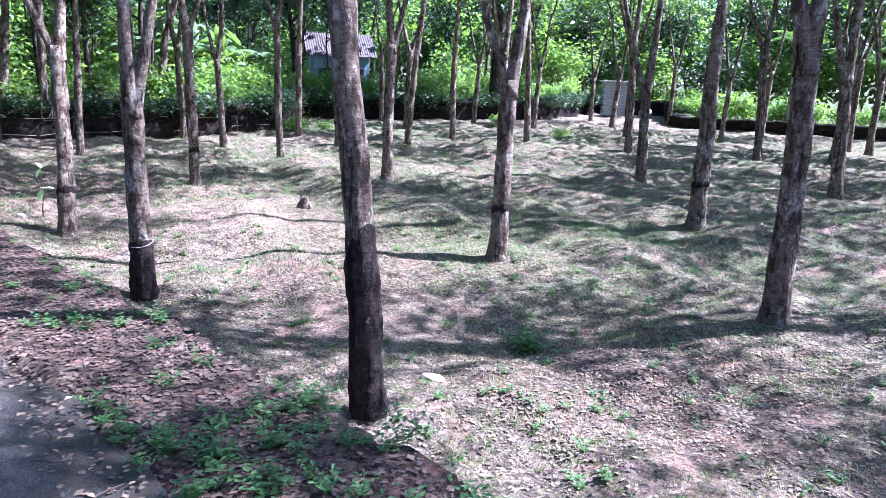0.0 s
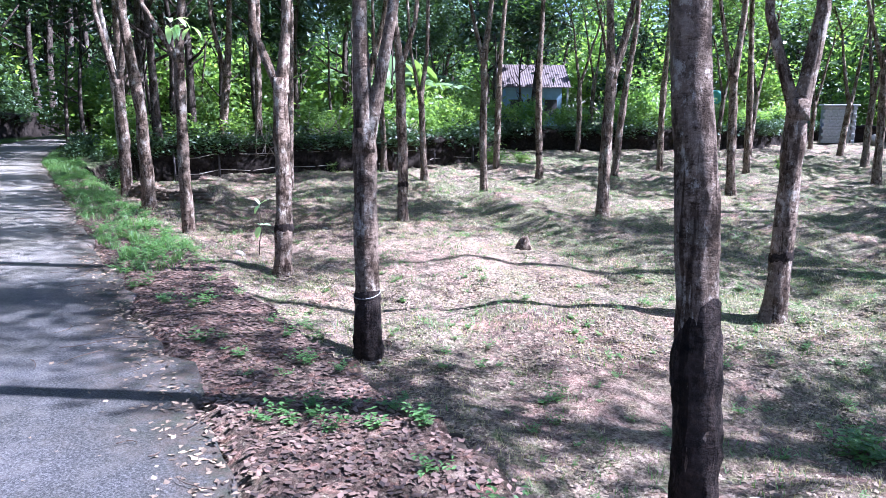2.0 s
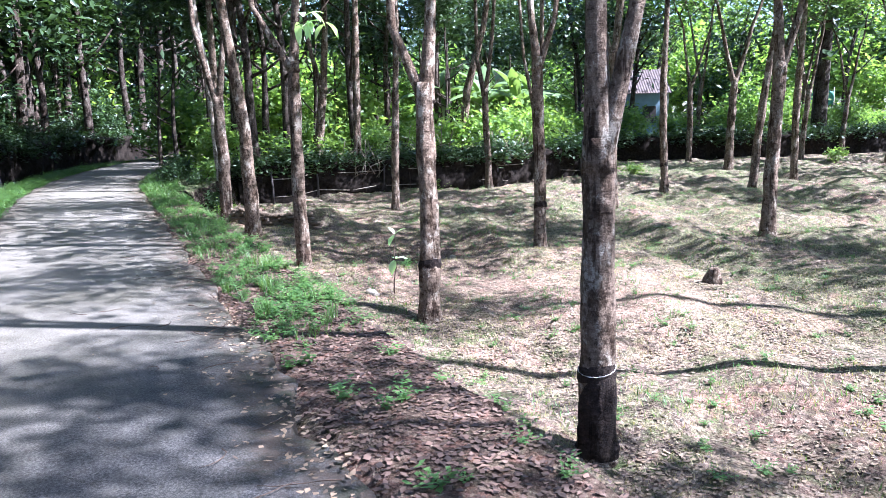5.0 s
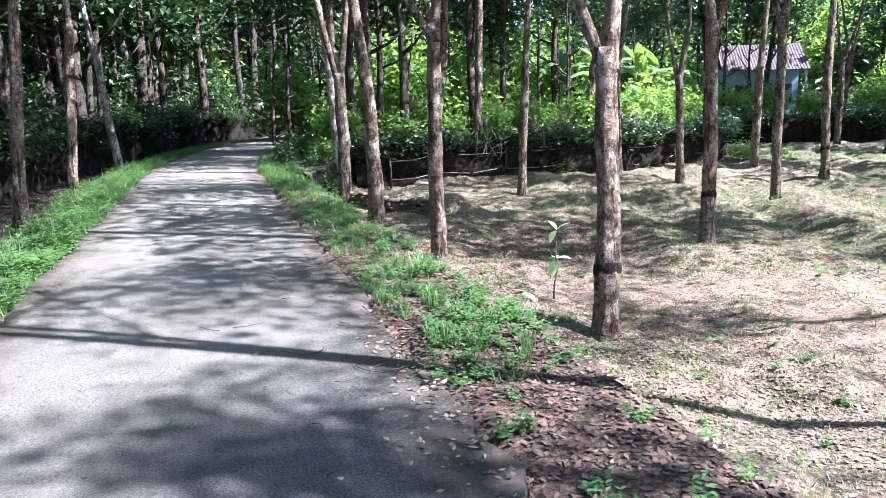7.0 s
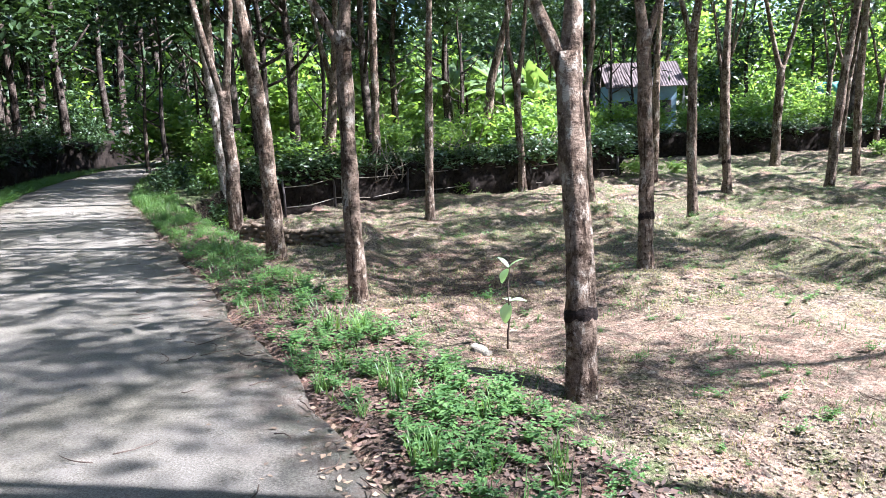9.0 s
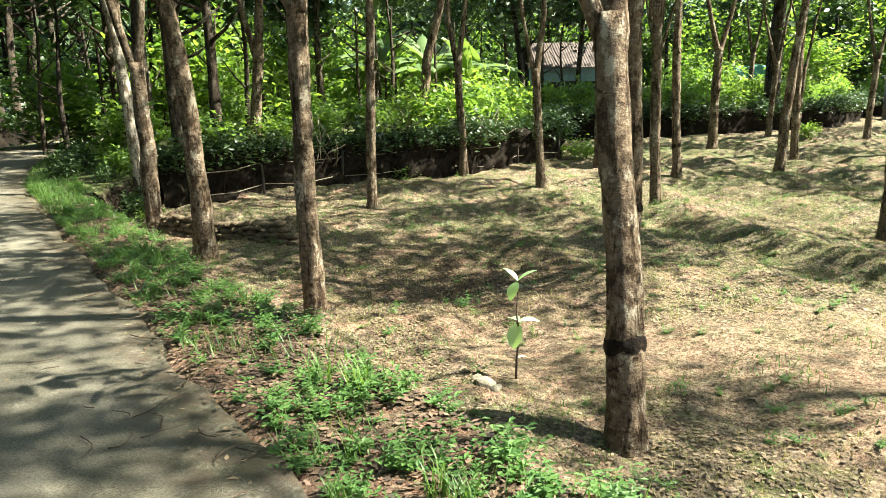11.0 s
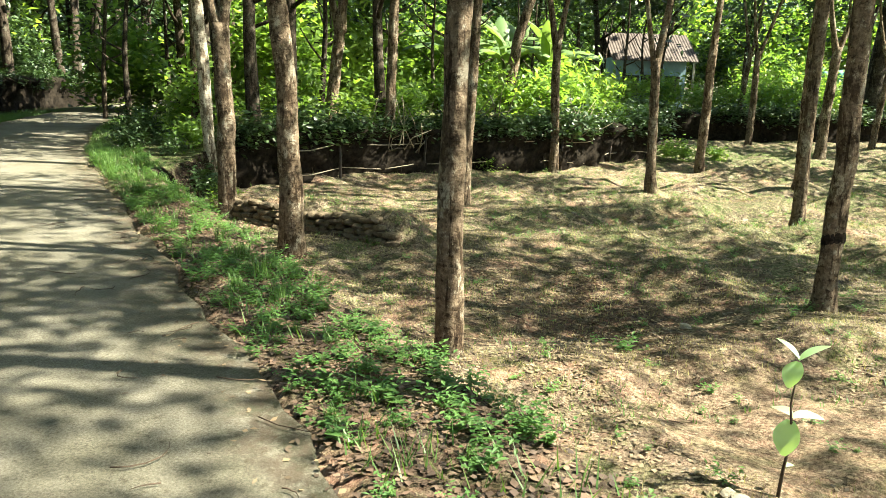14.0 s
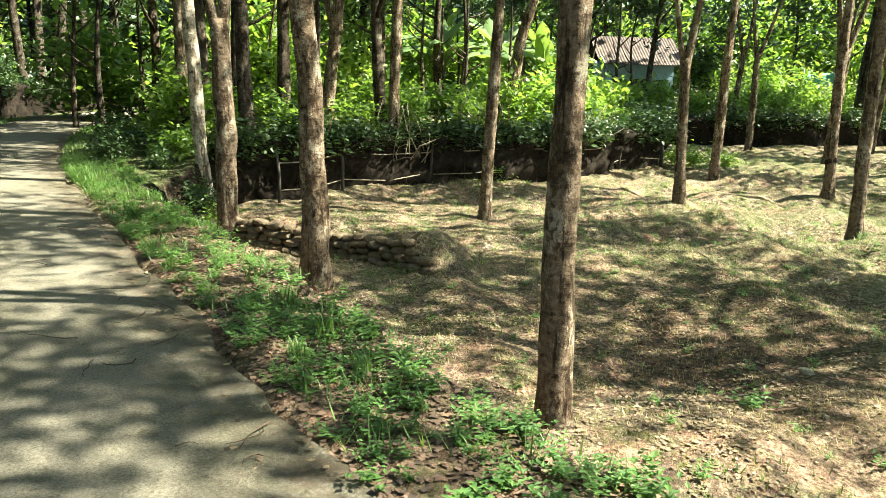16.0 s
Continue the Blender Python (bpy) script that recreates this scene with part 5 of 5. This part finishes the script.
def bare(x, y):
    """Where trodden red soil shows."""
    return bump_at(x, y, -4.8, 8.9, 1.6) + bump_at(x, y, -7.6, 9.0, 1.2) + 0.9 * bump_at(x, y, -0.6, 5.4, 1.3)


def in_grove(g, count):
    x, y = g.uniform(-16, 9, count * 2), g.uniform(1.5, 24, count * 2)
    near = g.random(count * 2) < np.clip(1.4 - 0.055 * np.hypot(x + 5, y - 2), 0.12, 1)
    ok = (inside_by(x, y) > 0.2) & near & (waves(x, y, 1.9, 8.0) + 0.5 * waves(x, y, 5.5, 3.0) > -0.15) & (bare(x, y) < 0.35 + 0.4 * g.random(count * 2))
    return x[ok][:count], y[ok][:count]


def green_patches(g, count):
    x, y = g.uniform(-20, 14, count * 3), g.uniform(1.5, 40, count * 3)
    ok = (inside_by(x, y) > 0.1) & (waves(x, y, 1.4, 5.0) + 0.6 * waves(x, y, 4.3, 1.0) > 0.3)
    return x[ok][:count], y[ok][:count]


def left_verge(g, count):
    u = g.uniform(5, 40, count)
    v = -2.0 - np.abs(g.normal(0, 0.55, count)) + 0.1 * np.sin(u * 3) + bend(u)
    return u * EU.x + v * EV.x, u * EU.y + v * EV.y


def right_far_verge(g, count):
    u = g.uniform(19, 36, count)
    v = 0.75 + np.abs(g.normal(0, 0.4, count)) + bend(u)
    return u * EU.x + v * EV.x, u * EU.y + v * EV.y


def bank_edge(g, count):
    pts = np.array([(-18.6, 14.2), (-17.95, 15.8), (-17.15, 18.0), (-15.15, 21.7), (-13.5, 25.6), (-17.5, 35.2)])
    i = g.integers(0, 5, count)
    f = g.random(count)[:, None]
    at = pts[i] * (1 - f) + pts[i + 1] * f + g.normal(0, 0.13, (count, 2))
    return at[:, 0], at[:, 1]


scatter_blades("bank_grass", 8, 3500, bank_edge, 0.2, 0.009, GRASS, "rough green grass hanging over the bank edge")
scatter_blades("dry_grass", 1, 120000, in_grove, 0.045, 0.004, STRAW, "thin cover of short dry straw-coloured grass")
scatter_blades("green_grass", 2, 70000, green_patches, 0.06, 0.006, GRASS, "patches of short green grass in the grove")
scatter_blades("verge_grass", 3, 9000, left_verge, 0.17, 0.007, GRASS, "long green grass on the road verge")
def near_verge(g, count):
    u, v = g.uniform(6.2, 24, count * 2), g.uniform(0.74, 1.62, count * 2)
    ok = np.sin(u * 3.3 + 2 * np.sin(v * 5)) + 0.7 * np.sin(u * 8.1 + v * 6) > 0.35
    u, v = u[ok][:count], v[ok][:count]
    v = v + bend(u)
    return u * EU.x + v * EV.x, u * EU.y + v * EV.y


scatter_blades("verge_blades", 9, 2600, near_verge, 0.12, 0.005, GRASS, "loose green grass blades among the verge weeds")
scatter_blades("bend_grass", 4, 2600, right_far_verge, 0.13, 0.007, GRASS, "long green grass at the bend of the road")


def scatter_leaves(name, seed, count, where, size, label, material=None):
    """Curled fallen leaves lying on the ground, one object."""
    g = np.random.default_rng(seed)
    x, y, lift = where(g, count)
    n = len(x)
    z = land(x, y)[0] + 0.006 + lift
    w = g.uniform(0, 6.283, n)
    c, s = np.cos(w), np.sin(w)
    ln, wd = size * g.uniform(0.5, 1.3, n), size * g.uniform(0.18, 0.45, n)
    curl, tip = g.uniform(-0.05, 0.25, n) * size, g.uniform(-0.05, 0.3, n) * size
    p = [np.stack([x, y, z], 1), np.stack([x + c * ln * 0.5 - s * wd, y + s * ln * 0.5 + c * wd, z + curl], 1),
         np.stack([x + c * ln, y + s * ln, z + tip], 1), np.stack([x + c * ln * 0.5 + s * wd, y + s * ln * 0.5 - c * wd, z + curl * 0.6], 1)]
    v = np.stack(p, 1).reshape(-1, 3)
    i = np.arange(n) * 4
    tri = np.stack([i, i + 2, i + 1, i, i + 3, i + 2], 1).ravel()
    me = bpy.data.meshes.new(name)
    me.vertices.add(n * 4)
    me.vertices.foreach_set("co", v.ravel())
    me.loops.add(n * 6)
    me.loops.foreach_set("vertex_index", tri)
    me.polygons.add(n * 2)
    me.polygons.foreach_set("loop_start", np.arange(n * 2) * 3)
    me.polygons.foreach_set("loop_total", np.full(n * 2, 3))
    me.update()
    me.materials.append(material or LITTER)
    return tagged(new(name, me), label, "leaves", kind="stuff")


def litter_grove(g, count):
    x, y = g.uniform(-17, 10, count * 3), g.uniform(1.5, 26, count * 3)
    ok = (inside_by(x, y) > 0.15) & (g.random(count * 3) < np.clip(1.4 - 0.05 * np.hypot(x + 4, y - 2), 0.15, 1)) & (waves(x, y, 1.2, 2.0) + g.uniform(-0.6, 0.6, count * 3) > 0.0) & (bare(x, y) < 0.25 + 0.5 * g.random(count * 3))
    return x[ok][:count], y[ok][:count], np.zeros(min(count, ok.sum()))


def litter_verge(g, count):
    u = g.uniform(-4, 17, count)
    v = g.uniform(0.62, 1.62, count)
    return u * EU.x + v * EV.x, u * EU.y + v * EV.y, np.zeros(count)


def litter_road(g, count):
    u = np.where(g.random(count) < 0.6, g.uniform(-3, 7.5, count), g.uniform(-3, 22, count))
    v = np.where(g.random(count) < 0.86, 0.66 - np.abs(g.normal(0, 0.16, count)), g.uniform(-1.9, 0.6, count))
    return u * EU.x + v * EV.x, u * EU.y + v * EV.y, np.full(count, 0.092)


scatter_leaves("leaf_litter", 5, 170000, litter_grove, 0.042, "brown fallen leaves scattered over the grove")
scatter_leaves("verge_litter", 6, 13000, litter_verge, 0.045, "thick brown fallen leaves on the verge", SHADED_LITTER)
scatter_leaves("road_litter", 7, 1500, litter_road, 0.04, "stray fallen leaves on the road")

# fallen twigs on the road and ground
TW = random.Random(44)
vs, fs = [], []
for k in range(150):
    u_ = TW.uniform(-2, 18)
    v_ = 0.62 - abs(TW.gauss(0, 0.35)) if k < 90 else TW.uniform(1.8, 7.0)
    px, py = to_world(u_, v_)
    pz = (-0.006 * min(15, max(0, u_)) + 0.022) if k < 90 else ground_z(px, py) + 0.02
    w, ln = TW.uniform(0, 6.3), TW.uniform(0.08, 0.38)
    pts, at, turn = [], Vector((px, py, pz)), TW.uniform(-0.5, 0.5)
    for i in range(6):
        pts.append(at + Vector((0, 0, TW.uniform(0, 0.006))))
        at = at + Vector((math.cos(w), math.sin(w), 0)) * ln / 5
        w += turn + TW.uniform(-0.35, 0.35)
    tube(pts, [0.0035, 0.0034, 0.003, 0.0026, 0.002, 0.0012], 5, 0, 0, vs, fs)
tagged(link_mesh("fallen_twigs", vs, fs, TWIG), "thin dry twigs fallen on road and ground", "twigs", kind="stuff")
